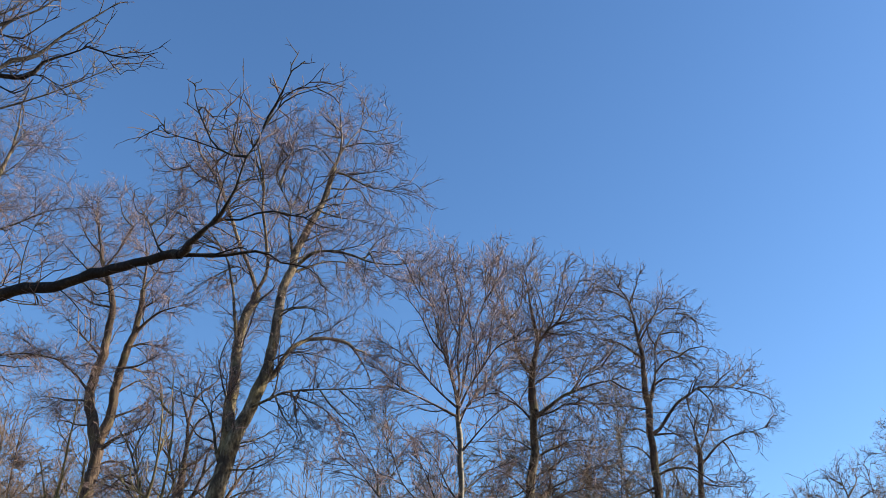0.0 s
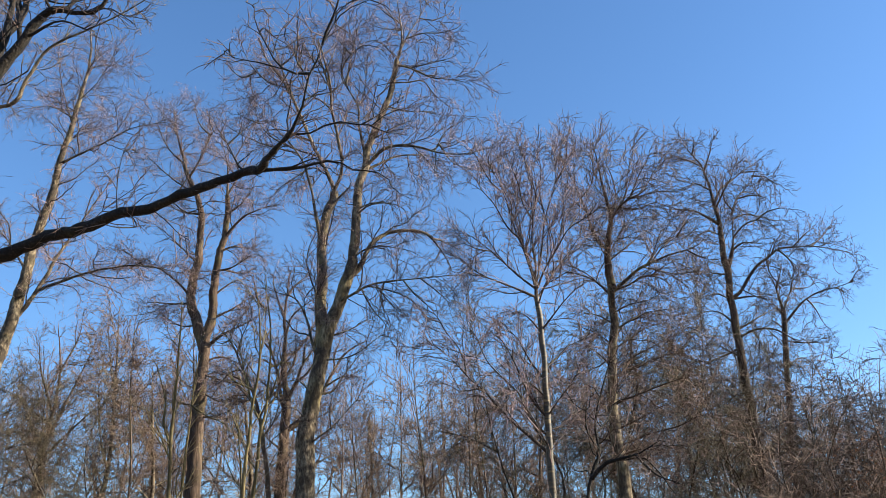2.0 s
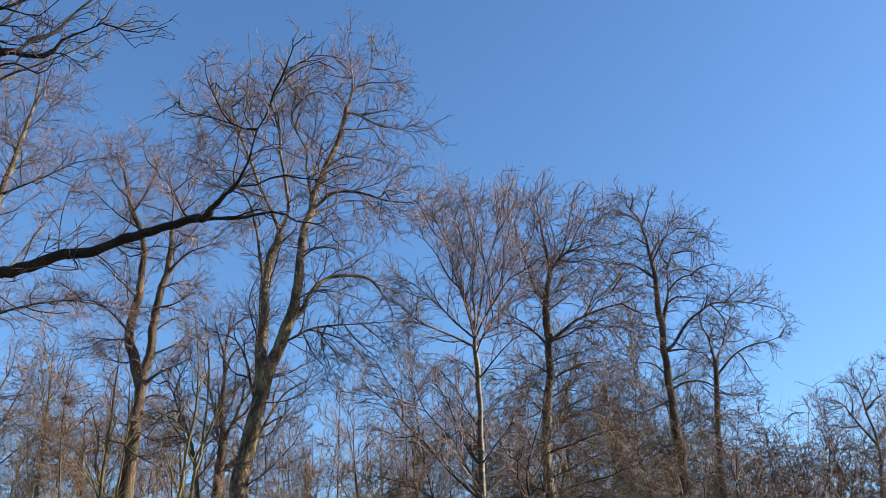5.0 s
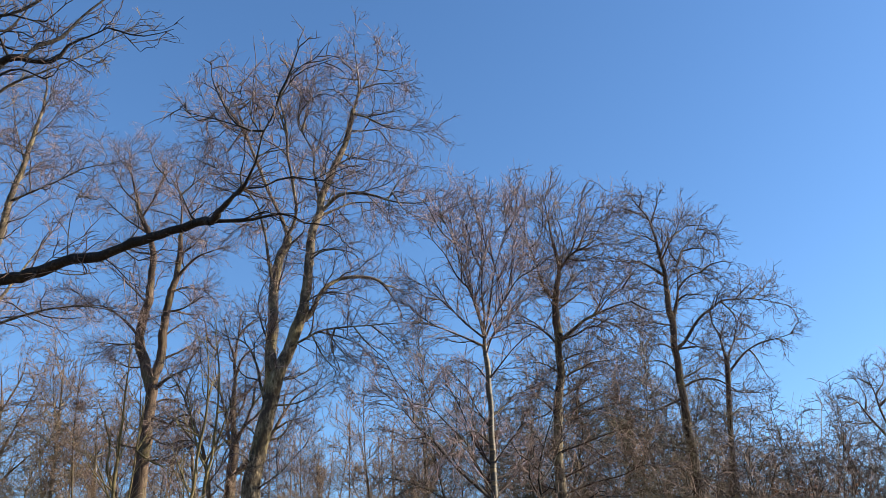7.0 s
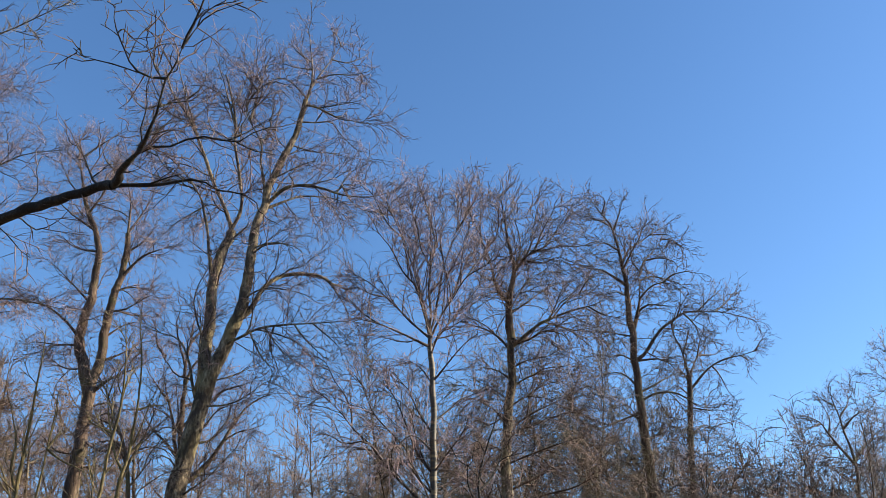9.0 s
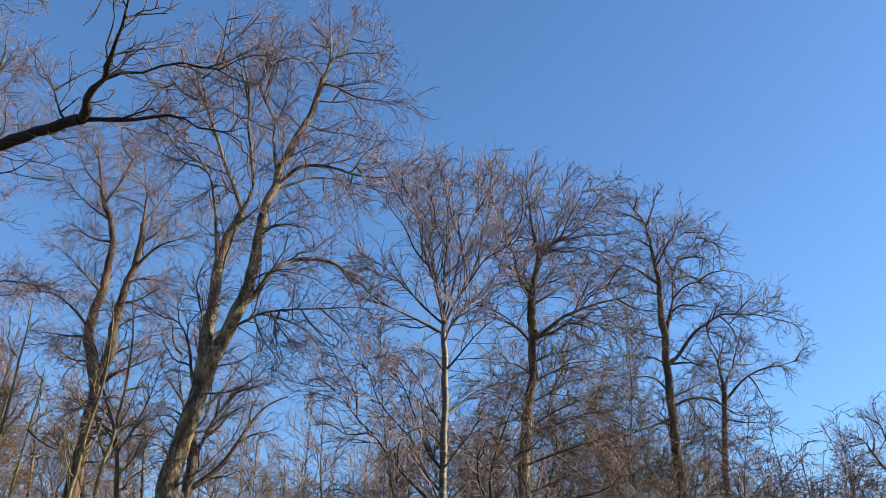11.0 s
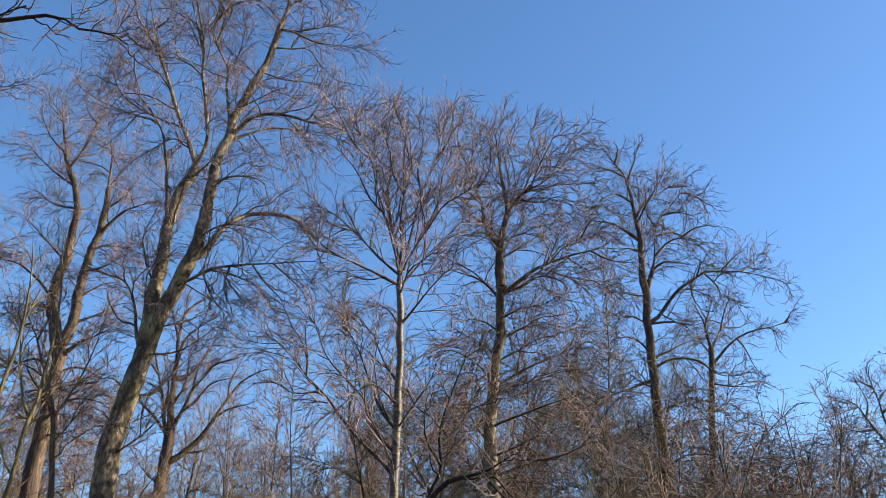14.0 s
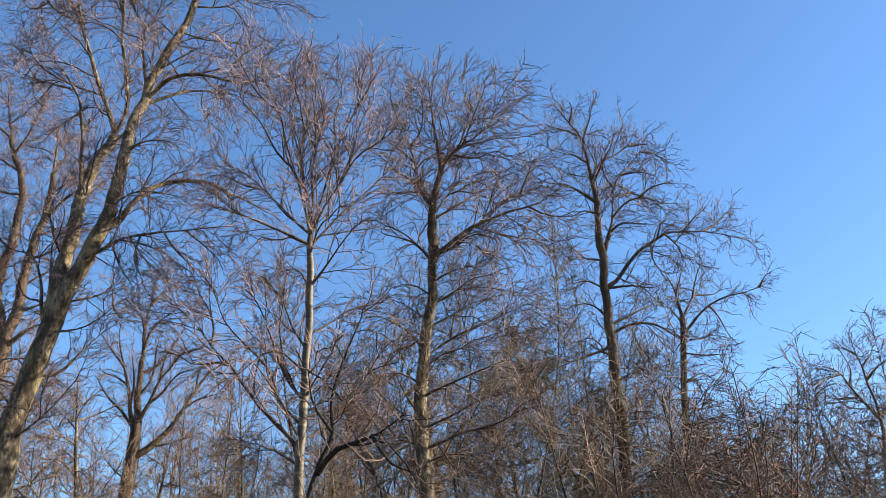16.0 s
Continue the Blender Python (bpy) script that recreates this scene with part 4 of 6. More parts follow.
right_tree.limb(0.077, 0.0178, (0.14, 0.00, 12.24), (0.58, 0.12, 12.60), (0.93, 0.24, 13.06), (1.31, 0.36, 13.57), (1.85, 0.48, 13.97), (2.39, 0.60, 14.37), (3.01, 0.72, 14.47), (3.74, 0.84, 14.50), (4.68, 0.96, 14.32), (5.27, 1.08, 14.17), (5.41, 1.14, 14.03))
right_tree.limb(0.0352, 0.0169, (2.12, 0.54, 14.17), (2.20, 0.04, 14.48), (2.32, -0.21, 14.43))
right_tree.limb(0.0493, 0.0167, (0.50, 0.10, 14.23), (0.88, -0.07, 14.50), (1.40, -0.23, 14.39), (1.73, -0.32, 14.25))
right_tree.limb(0.0477, 0.0167, (0.14, 0.00, 11.20), (-0.11, 0.32, 11.71), (-0.40, 0.65, 12.05), (-0.79, 0.97, 12.12), (-1.06, 1.14, 12.02))
right_tree.limb(0.0569, 0.0153, (0.14, 0.00, 10.36), (-0.68, -0.30, 9.97), (-1.51, -0.60, 9.59), (-2.23, -0.90, 9.11), (-2.52, -1.05, 8.98))
right_tree.limb(0.0571, 0.0162, (0.14, 0.00, 10.70), (0.77, -0.12, 10.96), (1.39, -0.23, 10.93), (1.80, -0.35, 10.62), (2.15, -0.47, 10.29), (2.75, -0.58, 10.24), (2.96, -0.64, 10.35))
right_tree.limb(0.0477, 0.0172, (0.14, 0.00, 11.03), (1.33, 0.50, 11.72), (2.12, 1.00, 12.21), (2.43, 1.25, 12.40))
right_tree.limb(0.0482, 0.0166, (0.20, 0.02, 12.28), (1.22, 0.15, 12.36), (1.65, 0.28, 11.99), (1.82, 0.35, 11.81))
right_tree.limb(0.0389, 0.0168, (0.21, 0.00, 13.25), (-0.31, 0.27, 13.47), (-0.70, 0.53, 13.70), (-0.91, 0.67, 13.63))
right_tree.limb(0.0385, 0.0159, (0.14, 0.00, 12.24), (-0.40, -0.27, 12.45), (-0.91, -0.53, 12.26), (-1.21, -0.67, 12.11))
right_tree.limb(0.0412, 0.0183, (3.74, 0.84, 14.50), (4.41, 1.24, 15.07), (4.85, 1.64, 15.61), (5.03, 1.84, 15.62))
right_tree.limb(0.0408, 0.0172, (3.01, 0.72, 14.47), (3.44, 0.22, 14.81), (3.65, -0.03, 14.88))
right_tree.limb(0.04, 0.0167, (1.85, 0.48, 13.97), (1.83, 0.31, 13.30), (2.06, 0.15, 12.76), (2.25, 0.06, 12.67))
right_tree.limb(0.0395, 0.0173, (0.17, 0.00, 14.94), (-0.19, 0.43, 15.33), (-0.47, 0.87, 15.40), (-0.59, 1.08, 15.58))
right_tree.limb(0.0406, 0.017, (0.91, 0.40, 16.12), (0.55, 0.00, 16.45), (0.50, -0.40, 17.03), (0.46, -0.60, 17.32))
right_tree.limb(0.0411, 0.0173, (-0.40, 0.00, 18.59), (-0.30, -0.35, 18.94), (-0.37, -0.53, 19.09))
right_tree.limb(0.0377, 0.0168, (0.14, 0.00, 9.27), (0.85, 0.50, 9.69), (1.47, 1.00, 10.25), (1.66, 1.25, 10.43))
right_tree.limb(0.0467, 0.0161, (0.15, 0.00, 8.12), (-0.33, 0.13, 8.55), (-0.66, 0.27, 9.24), (-0.79, 0.33, 9.48))
right_tree.limb(0.0466, 0.0164, (0.14, 0.00, 7.73), (0.81, 0.27, 8.13), (1.28, 0.53, 8.81), (1.51, 0.67, 9.06))
right_tree.limb(0.0399, 0.0168, (1.60, -0.14, 15.39), (1.98, -0.41, 15.59), (2.48, -0.67, 15.58), (2.60, -0.80, 15.45))
right_tree.limb(0.0378, 0.0166, (0.14, 0.00, 10.03), (-0.18, 0.40, 10.36), (-0.50, 0.80, 10.82), (-0.69, 1.00, 10.88))
right_tree.limb(0.0405, 0.0167, (2.39, 0.60, 14.37), (2.68, 0.27, 13.74), (2.73, -0.07, 13.14), (2.86, -0.23, 13.02))
right_tree.grow(0.4)

far_right_tree = Tree("alder_tree", 10.37, 39.00, "alder", RED_BARK, DARK_TWIG, "smaller bare alder with a long drooping branch", "", 11, 1.0, 0.9)
far_right_tree.limb(0.17, 0.114, (0.00, 0.00, -0.15), (0.33, 0.00, 3.57), (0.62, 0.00, 7.29), (0.85, 0.00, 9.30), (1.04, 0.00, 10.87), (1.21, 0.00, 12.22), (1.36, 0.00, 13.32), (1.45, 0.00, 14.17))
far_right_tree.limb(0.0781, 0.0182, (1.45, 0.00, 14.17), (1.35, 0.00, 15.18), (1.11, 0.00, 15.92), (1.02, 0.00, 16.22))
far_right_tree.limb(0.0717, 0.0195, (1.37, 0.00, 13.43), (1.91, -0.13, 13.97), (2.49, -0.27, 14.48), (3.18, -0.40, 14.76), (3.83, -0.53, 14.84), (4.50, -0.67, 15.00), (4.72, -0.73, 15.11))
far_right_tree.limb(0.0364, 0.0196, (3.83, -0.53, 14.84), (4.30, -0.23, 14.64), (4.43, -0.08, 14.51))
far_right_tree.limb(0.0365, 0.0194, (4.50, -0.67, 15.00), (4.76, -0.92, 15.42), (4.92, -1.04, 15.40))
far_right_tree.limb(0.06, 0.02, (1.44, 0.00, 14.06), (2.05, 0.33, 15.07), (2.71, 0.67, 15.81), (3.08, 0.83, 16.09))
far_right_tree.limb(0.0489, 0.0195, (2.05, 0.33, 15.07), (2.20, 0.00, 15.74), (2.48, -0.33, 16.34), (2.61, -0.50, 16.42))
far_right_tree.limb(0.0491, 0.0201, (2.21, 0.42, 15.25), (3.06, 0.82, 15.41), (3.44, 1.02, 15.69))
far_right_tree.limb(0.048, 0.0197, (1.42, 0.00, 13.85), (1.17, 0.40, 14.59), (0.90, 0.80, 15.02), (0.76, 1.00, 15.24))
far_right_tree.limb(0.0476, 0.0186, (1.27, 0.00, 12.63), (1.85, -0.47, 12.35), (2.37, -0.93, 12.20), (2.53, -1.17, 12.00))
far_right_tree.limb(0.0477, 0.0188, (1.34, 0.00, 13.18), (0.83, -0.40, 13.50), (0.58, -0.60, 13.44))
far_right_tree.limb(0.0482, 0.0194, (2.49, -0.27, 14.48), (2.88, -0.07, 13.96), (3.12, 0.13, 13.45), (3.26, 0.23, 13.27))
far_right_tree.limb(0.0484, 0.0194, (1.35, 0.00, 15.18), (1.62, -0.25, 15.96), (1.70, -0.38, 16.28))
far_right_tree.limb(0.0472, 0.0194, (1.11, 0.00, 11.38), (1.86, 0.33, 11.88), (2.45, 0.67, 11.67), (2.81, 0.83, 11.50))
far_right_tree.limb(0.0471, 0.0185, (1.06, 0.00, 11.04), (0.51, -0.50, 11.30), (0.35, -0.75, 11.50))
far_right_tree.grow(0.5)

left_tree = Tree("beech_tree", -15.77, 38.00, "beech", RED_BARK, PURPLE_TWIG, "tall bare beech with a forked brown trunk", "", 13, 1.6, 1.0, taper=1.0)
left_tree.limb(0.472, 0.123, (0.00, 0.00, -0.15), (0.01, 0.00, 3.82), (0.01, 0.00, 7.80), (-0.02, 0.00, 9.80), (0.02, 0.00, 11.35), (0.04, 0.00, 12.69), (0.08, 0.00, 13.78), (0.15, 0.00, 14.62), (0.34, 0.00, 15.46), (0.33, 0.00, 16.62), (0.40, 0.00, 17.96), (0.55, 0.00, 19.02), (0.72, 0.00, 19.94), (0.79, 0.00, 21.05), (0.71, 0.00, 22.18))
left_tree.limb(0.289, 0.114, (0.09, 0.00, 13.89), (-0.47, 0.09, 15.38), (-0.88, 0.18, 16.43), (-0.91, 0.27, 17.65), (-0.73, 0.36, 18.75), (-0.77, 0.44, 20.03), (-0.88, 0.53, 21.52), (-1.25, 0.62, 22.73), (-1.79, 0.71, 23.80), (-2.19, 0.80, 24.89))
left_tree.limb(0.082, 0.0232, (-2.09, 0.78, 24.62), (-2.73, 0.98, 26.53), (-3.18, 1.18, 28.19), (-3.20, 1.28, 29.20))
left_tree.limb(0.0676, 0.0218, (-1.79, 0.71, 23.80), (-1.08, 0.44, 24.82), (-0.54, 0.18, 26.04), (-0.39, 0.04, 26.66))
left_tree.limb(0.0665, 0.0228, (-1.25, 0.62, 22.73), (-2.98, 0.92, 24.12), (-4.20, 1.22, 25.37), (-4.84, 1.37, 26.01))
left_tree.limb(0.0774, 0.0213, (0.72, 0.00, 22.04), (0.70, -0.17, 23.74), (0.42, -0.33, 25.01), (0.26, -0.42, 25.69))
left_tree.limb(0.0646, 0.0214, (0.71, 0.00, 22.18), (1.14, 0.20, 23.26), (1.53, 0.40, 24.54), (1.50, 0.50, 25.21))
left_tree.limb(0.0884, 0.0221, (0.68, 0.00, 19.71), (1.61, -0.30, 20.56), (2.38, -0.60, 20.80), (3.45, -0.90, 20.94), (3.92, -1.05, 21.08))
left_tree.limb(0.109, 0.0294, (0.09, 0.00, 13.89), (0.94, -0.25, 14.46), (1.72, -0.50, 14.69), (2.53, -0.75, 14.92), (2.84, -0.88, 15.05))
left_tree.limb(0.0735, 0.0223, (0.34, 0.00, 15.46), (1.23, 0.33, 15.99), (1.89, 0.67, 16.59), (2.42, 0.83, 16.72))
left_tree.limb(0.0603, 0.0185, (0.04, 0.00, 12.69), (1.40, -0.33, 12.13), (2.36, -0.67, 11.97), (2.76, -0.83, 12.15))
left_tree.limb(0.0637, 0.0207, (-0.75, 0.34, 18.61), (-1.82, 0.01, 19.71), (-2.50, -0.32, 20.36), (-2.77, -0.49, 20.53))
left_tree.limb(0.0752, 0.0232, (-0.89, 0.20, 16.74), (-1.62, -0.05, 17.55), (-2.46, -0.30, 18.22), (-3.21, -0.55, 18.35), (-4.20, -0.80, 18.28), (-5.14, -1.05, 18.05), (-5.60, -1.17, 17.91))
left_tree.limb(0.0511, 0.0212, (-3.21, -0.55, 18.35), (-3.97, -0.35, 19.00), (-4.71, -0.15, 19.48), (-5.36, -0.05, 19.67))
left_tree.limb(0.0513, 0.0202, (-4.20, -0.80, 18.28), (-4.25, -1.10, 17.80), (-4.20, -1.25, 17.52))
left_tree.limb(0.0625, 0.0209, (-0.88, 0.18, 16.43), (-1.98, 0.51, 16.58), (-3.29, 0.84, 16.89), (-3.93, 1.01, 16.90))
left_tree.limb(0.0655, 0.022, (-0.88, 0.53, 21.52), (-2.06, 0.93, 21.91), (-3.22, 1.33, 22.65), (-3.76, 1.53, 22.68))
left_tree.limb(0.0624, 0.0193, (0.40, 0.00, 17.96), (1.36, -0.33, 17.95), (2.39, -0.67, 18.38), (2.86, -0.83, 18.32))
left_tree.limb(0.0618, 0.0199, (0.33, 0.00, 16.62), (0.96, 0.27, 17.30), (1.53, 0.53, 17.62), (1.92, 0.67, 17.57))
left_tree.limb(0.0629, 0.0201, (0.55, 0.00, 19.02), (1.13, 0.27, 19.36), (1.92, 0.53, 19.27), (2.39, 0.67, 19.20))
left_tree.limb(0.0639, 0.0202, (0.79, 0.00, 21.05), (1.64, -0.30, 21.51), (2.25, -0.60, 22.08), (2.37, -0.75, 22.44))
left_tree.limb(0.0493, 0.0206, (-0.40, 0.08, 15.19), (-1.46, 0.38, 15.36), (-2.53, 0.68, 16.07), (-3.10, 0.83, 16.21))
left_tree.limb(0.0601, 0.0184, (0.02, 0.00, 11.85), (1.12, -0.33, 11.24), (2.01, -0.67, 11.27), (2.47, -0.83, 11.09))
left_tree.limb(0.0605, 0.0194, (0.06, 0.00, 13.23), (0.85, 0.33, 13.58), (1.59, 0.67, 13.24), (1.76, 0.83, 13.07))
left_tree.limb(0.0478, 0.0185, (0.00, 0.00, 10.57), (1.18, -0.27, 10.61), (1.89, -0.53, 10.79), (2.23, -0.67, 11.01))
left_tree.limb(0.0479, 0.02, (0.01, 0.00, 11.16), (-1.10, 0.27, 11.44), (-2.00, 0.53, 12.20), (-2.42, 0.67, 12.38))
left_tree.limb(0.0548, 0.0224, (-2.14, 0.79, 24.75), (-2.86, 0.52, 25.45), (-3.35, 0.26, 26.36), (-3.64, 0.12, 27.09))
left_tree.limb(0.0543, 0.0227, (-0.54, 0.18, 26.04), (-1.30, 0.45, 26.94), (-1.78, 0.71, 28.21), (-1.73, 0.84, 28.67))
left_tree.grow(0.8)

brown_stem = Tree("hazel_tree", -7.10, 24.00, "beech", RED_BARK, BROWN_TWIG, "thin bent brown tree between the beeches", "", 33, 1.5, 0.9)
brown_stem.limb(0.128, 0.0279, (0.00, 0.00, -0.15), (-0.37, 0.00, 2.71), (-0.68, 0.00, 5.56), (-0.82, 0.00, 6.36), (-0.96, 0.00, 7.18), (-1.10, 0.00, 7.69), (-1.31, 0.00, 8.20), (-1.56, 0.00, 8.72), (-1.79, 0.00, 9.26), (-2.06, 0.00, 9.71), (-2.31, 0.00, 10.08))
brown_stem.limb(0.0374, 0.0124, (-0.98, 0.00, 7.25), (-0.78, 0.15, 7.85), (-0.60, 0.30, 8.52), (-0.49, 0.45, 9.26), (-0.49, 0.52, 9.60))
brown_stem.limb(0.0378, 0.0121, (-1.31, 0.00, 8.20), (-1.64, -0.17, 8.44), (-1.97, -0.33, 8.56), (-2.16, -0.42, 8.65))
brown_stem.limb(0.0307, 0.0126, (-1.79, 0.00, 9.26), (-1.74, 0.17, 9.84), (-1.55, 0.33, 10.44), (-1.52, 0.42, 10.75))
brown_stem.limb(0.0305, 0.0121, (-1.56, 0.00, 8.72), (-1.84, -0.17, 8.69), (-2.18, -0.33, 8.28), (-2.36, -0.42, 8.26))
brown_stem.limb(0.0301, 0.0124, (-1.13, 0.00, 7.75), (-1.48, 0.17, 7.99), (-1.96, 0.33, 8.04), (-2.20, 0.42, 7.98))
brown_stem.limb(0.031, 0.0123, (-2.06, 0.00, 9.71), (-2.23, -0.20, 9.56), (-2.37, -0.30, 9.62))
brown_stem.grow(0.5)

leaning_tree = Tree("beech_tree", -23.1, 30.0, "beech", GREY_BARK, PURPLE_TWIG, "leaning bare beech with a scarred trunk", "", 15, 1.9, 0.8)
leaning_tree.limb(0.42, 0.02, (0.00, 0.00, -0.15), (0.70, -0.00, 4.64), (1.55, -0.00, 9.27), (2.25, 0.00, 11.74), (2.55, 0.00, 13.34), (2.83, 0.00, 15.26), (3.03, 0.00, 17.03), (3.42, 0.00, 18.58), (3.55, -0.00, 20.23), (3.83, 0.00, 21.92), (4.02, 0.00, 23.40), (4.26, -0.00, 25.24), (4.05, 0.00, 27.57))
leaning_tree.limb(0.11, 0.03, (2.50, 0.00, 13.05), (3.12, 0.40, 14.39), (3.61, 0.80, 16.26), (4.09, 1.20, 17.70), (4.60, 1.60, 19.21), (5.06, 2.00, 20.50))
leaning_tree.limb(0.07, 0.015, (3.17, 0.44, 14.56), (4.78, 0.00, 14.81), (6.50, -0.50, 14.88), (8.20, -1.00, 14.67), (10.34, -1.50, 13.95))
leaning_tree.limb(0.055, 0.015, (3.55, -0.00, 20.23), (5.71, -0.67, 20.56), (7.42, -1.33, 20.78), (9.50, -2.00, 20.49))
leaning_tree.limb(0.04, 0.012, (3.68, -0.00, 21.00), (3.95, 0.50, 22.05), (4.68, 1.00, 23.00), (5.22, 1.50, 23.37))
leaning_tree.limb(0.045, 0.015, (3.86, 0.00, 22.19), (2.79, 0.50, 24.53), (1.93, 1.00, 26.96))
leaning_tree.limb(0.035, 0.012, (3.90, 0.00, 22.46), (3.17, -0.75, 22.70), (2.35, -1.50, 22.12))
leaning_tree.limb(0.025, 0.01, (4.24, -0.00, 25.07), (4.88, 0.50, 25.48), (5.77, 1.00, 25.61))
leaning_tree.limb(0.025, 0.01, (4.02, 0.00, 23.40), (5.05, -0.50, 23.84), (5.98, -1.00, 24.90))
leaning_tree.limb(0.06, 0.015, (2.83, 0.00, 15.26), (1.08, 0.75, 17.31), (-0.83, 1.50, 18.96))
leaning_tree.grow(0.5)

pale_tree = Tree("oak_tree", -19.09, 21.0, "oak", PALE_BARK, PALE_TWIG, "bare oak with pale lichened sunlit bark", "", 17, 2.0, 0.95)
pale_tree.limb(0.38, 0.06, (0.00, 0.00, -0.15), (0.35, 0.00, 6.36), (0.78, 0.00, 12.72), (1.04, 0.00, 15.25), (1.05, 0.00, 16.94), (1.37, 0.00, 17.77), (1.77, 0.00, 18.80), (1.96, 0.00, 20.48), (2.21, 0.00, 21.92), (2.82, 0.00, 23.37), (3.73, 0.00, 24.54), (4.39, 0.00, 26.09))
pale_tree.limb(0.18, 0.06, (1.14, 0.00, 17.16), (0.84, 0.30, 18.50), (0.26, 0.60, 20.97), (-0.37, 0.90, 23.95), (-1.16, 1.20, 27.28), (-2.16, 1.50, 30.34))
pale_tree.limb(0.085, 0.012, (1.17, 0.00, 17.24), (2.84, -0.12, 16.97), (3.69, -0.25, 17.09), (4.04, -0.38, 17.78), (4.73, -0.50, 18.81), (5.93, -0.62, 19.20), (7.12, -0.75, 19.59), (7.92, -0.88, 19.92), (8.90, -1.00, 20.34))
pale_tree.limb(0.016, 0.008, (7.12, -0.75, 19.59), (7.63, -0.75, 19.38), (8.20, -0.80, 19.15))
pale_tree.limb(0.08, 0.02, (2.32, 0.00, 22.19), (2.91, -0.25, 22.48), (3.65, -0.50, 22.77), (4.81, -0.75, 23.09), (5.69, -1.00, 23.72))
pale_tree.limb(0.07, 0.02, (1.96, 0.00, 20.48), (0.73, 0.33, 22.73), (0.20, 0.67, 25.32), (-0.09, 1.00, 28.08))
pale_tree.grow(0.4)

fan_tree = Tree("ash_tree", -16.29, 52.00, "birch", RED_BARK, PURPLE_TWIG, "bare fan-shaped tree with many upright stems behind the beech", "", 19, 1.15, 1.0)
fan_tree.limb(0.455, 0.293, (0.00, 0.00, -0.15), (0.20, 0.00, 5.06), (0.37, 0.00, 10.26), (0.42, 0.00, 11.48), (0.50, 0.00, 12.72), (0.51, 0.00, 13.84), (0.56, 0.00, 14.65))
fan_tree.limb(0.224, 0.037, (0.56, 0.00, 14.65), (0.32, 0.14, 16.02), (0.25, 0.29, 17.42), (0.17, 0.43, 18.87), (0.03, 0.57, 20.36), (0.13, 0.71, 21.89), (0.15, 0.86, 23.27), (0.32, 0.93, 23.88))
fan_tree.limb(0.144, 0.0297, (0.51, 0.00, 13.70), (0.15, -0.20, 15.26), (-0.05, -0.40, 16.53), (-0.37, -0.60, 17.66), (-0.78, -0.80, 19.16), (-0.73, -1.00, 20.49), (-0.54, -1.10, 21.17))
fan_tree.limb(0.101, 0.0302, (0.37, -0.08, 14.28), (-0.50, 0.12, 15.30), (-1.34, 0.33, 16.05), (-2.10, 0.52, 16.98), (-2.40, 0.62, 17.48))
fan_tree.limb(0.144, 0.0287, (0.55, 0.00, 14.44), (1.14, -0.16, 15.57), (1.69, -0.32, 16.85), (2.45, -0.48, 17.79), (3.30, -0.64, 18.68), (3.84, -0.72, 18.98))
fan_tree.limb(0.205, 0.0348, (0.49, 0.00, 12.57), (1.34, 0.17, 13.22), (2.15, 0.34, 14.05), (2.92, 0.51, 15.39), (3.42, 0.69, 16.43), (4.00, 0.86, 17.50), (4.84, 1.03, 18.16), (5.55, 1.11, 18.47))
fan_tree.limb(0.101, 0.0283, (1.14, -0.16, 15.57), (1.94, -0.31, 16.17), (2.70, -0.46, 17.05), (3.86, -0.61, 17.37), (4.44, -0.69, 17.50))
fan_tree.limb(0.103, 0.0302, (0.24, 0.30, 17.60), (0.93, 0.55, 17.91), (1.57, 0.80, 18.96), (2.05, 1.05, 20.12), (2.21, 1.18, 20.71))
fan_tree.limb(0.105, 0.0293, (0.17, 0.43, 18.87), (0.66, 0.13, 20.10), (1.50, -0.17, 20.75), (2.40, -0.47, 21.15), (2.94, -0.62, 21.25))
fan_tree.limb(0.0907, 0.0314, (0.03, 0.57, 20.36), (-0.46, 0.84, 21.51), (-0.95, 1.10, 22.84), (-1.05, 1.24, 23.48))
fan_tree.limb(0.0878, 0.0296, (-0.37, -0.60, 17.66), (-0.98, -0.87, 18.45), (-1.62, -1.13, 19.34), (-1.81, -1.27, 19.86))
fan_tree.limb(0.0917, 0.0313, (0.13, 0.71, 21.89), (0.55, 1.11, 22.80), (1.16, 1.51, 23.53), (1.34, 1.71, 24.10))
fan_tree.limb(0.0873, 0.0294, (-0.05, -0.40, 16.53), (-0.60, -0.60, 16.99), (-1.33, -0.80, 17.28), (-1.66, -0.90, 17.51))
fan_tree.limb(0.0866, 0.0298, (1.69, -0.32, 16.85), (1.73, 0.01, 18.33), (2.00, 0.35, 19.50), (1.96, 0.51, 20.10))
fan_tree.limb(0.0864, 0.028, (2.45, -0.48, 17.79), (3.03, -0.88, 18.15), (4.28, -1.28, 18.32), (4.89, -1.48, 18.48))
fan_tree.limb(0.089, 0.0308, (-0.73, -1.00, 20.49), (-1.46, -0.73, 21.34), (-1.82, -0.47, 22.57), (-2.10, -0.33, 23.21))
fan_tree.limb(0.0865, 0.0282, (2.92, 0.51, 15.39), (3.78, 0.25, 15.79), (4.98, -0.02, 16.01), (5.57, -0.15, 16.21))
fan_tree.limb(0.087, 0.0299, (3.42, 0.69, 16.43), (3.35, 1.09, 17.59), (3.63, 1.49, 18.78), (3.82, 1.69, 19.39))
fan_tree.limb(0.0714, 0.0288, (0.42, 0.00, 11.48), (-0.27, -0.20, 11.92), (-0.88, -0.40, 12.66), (-1.07, -0.50, 13.12))
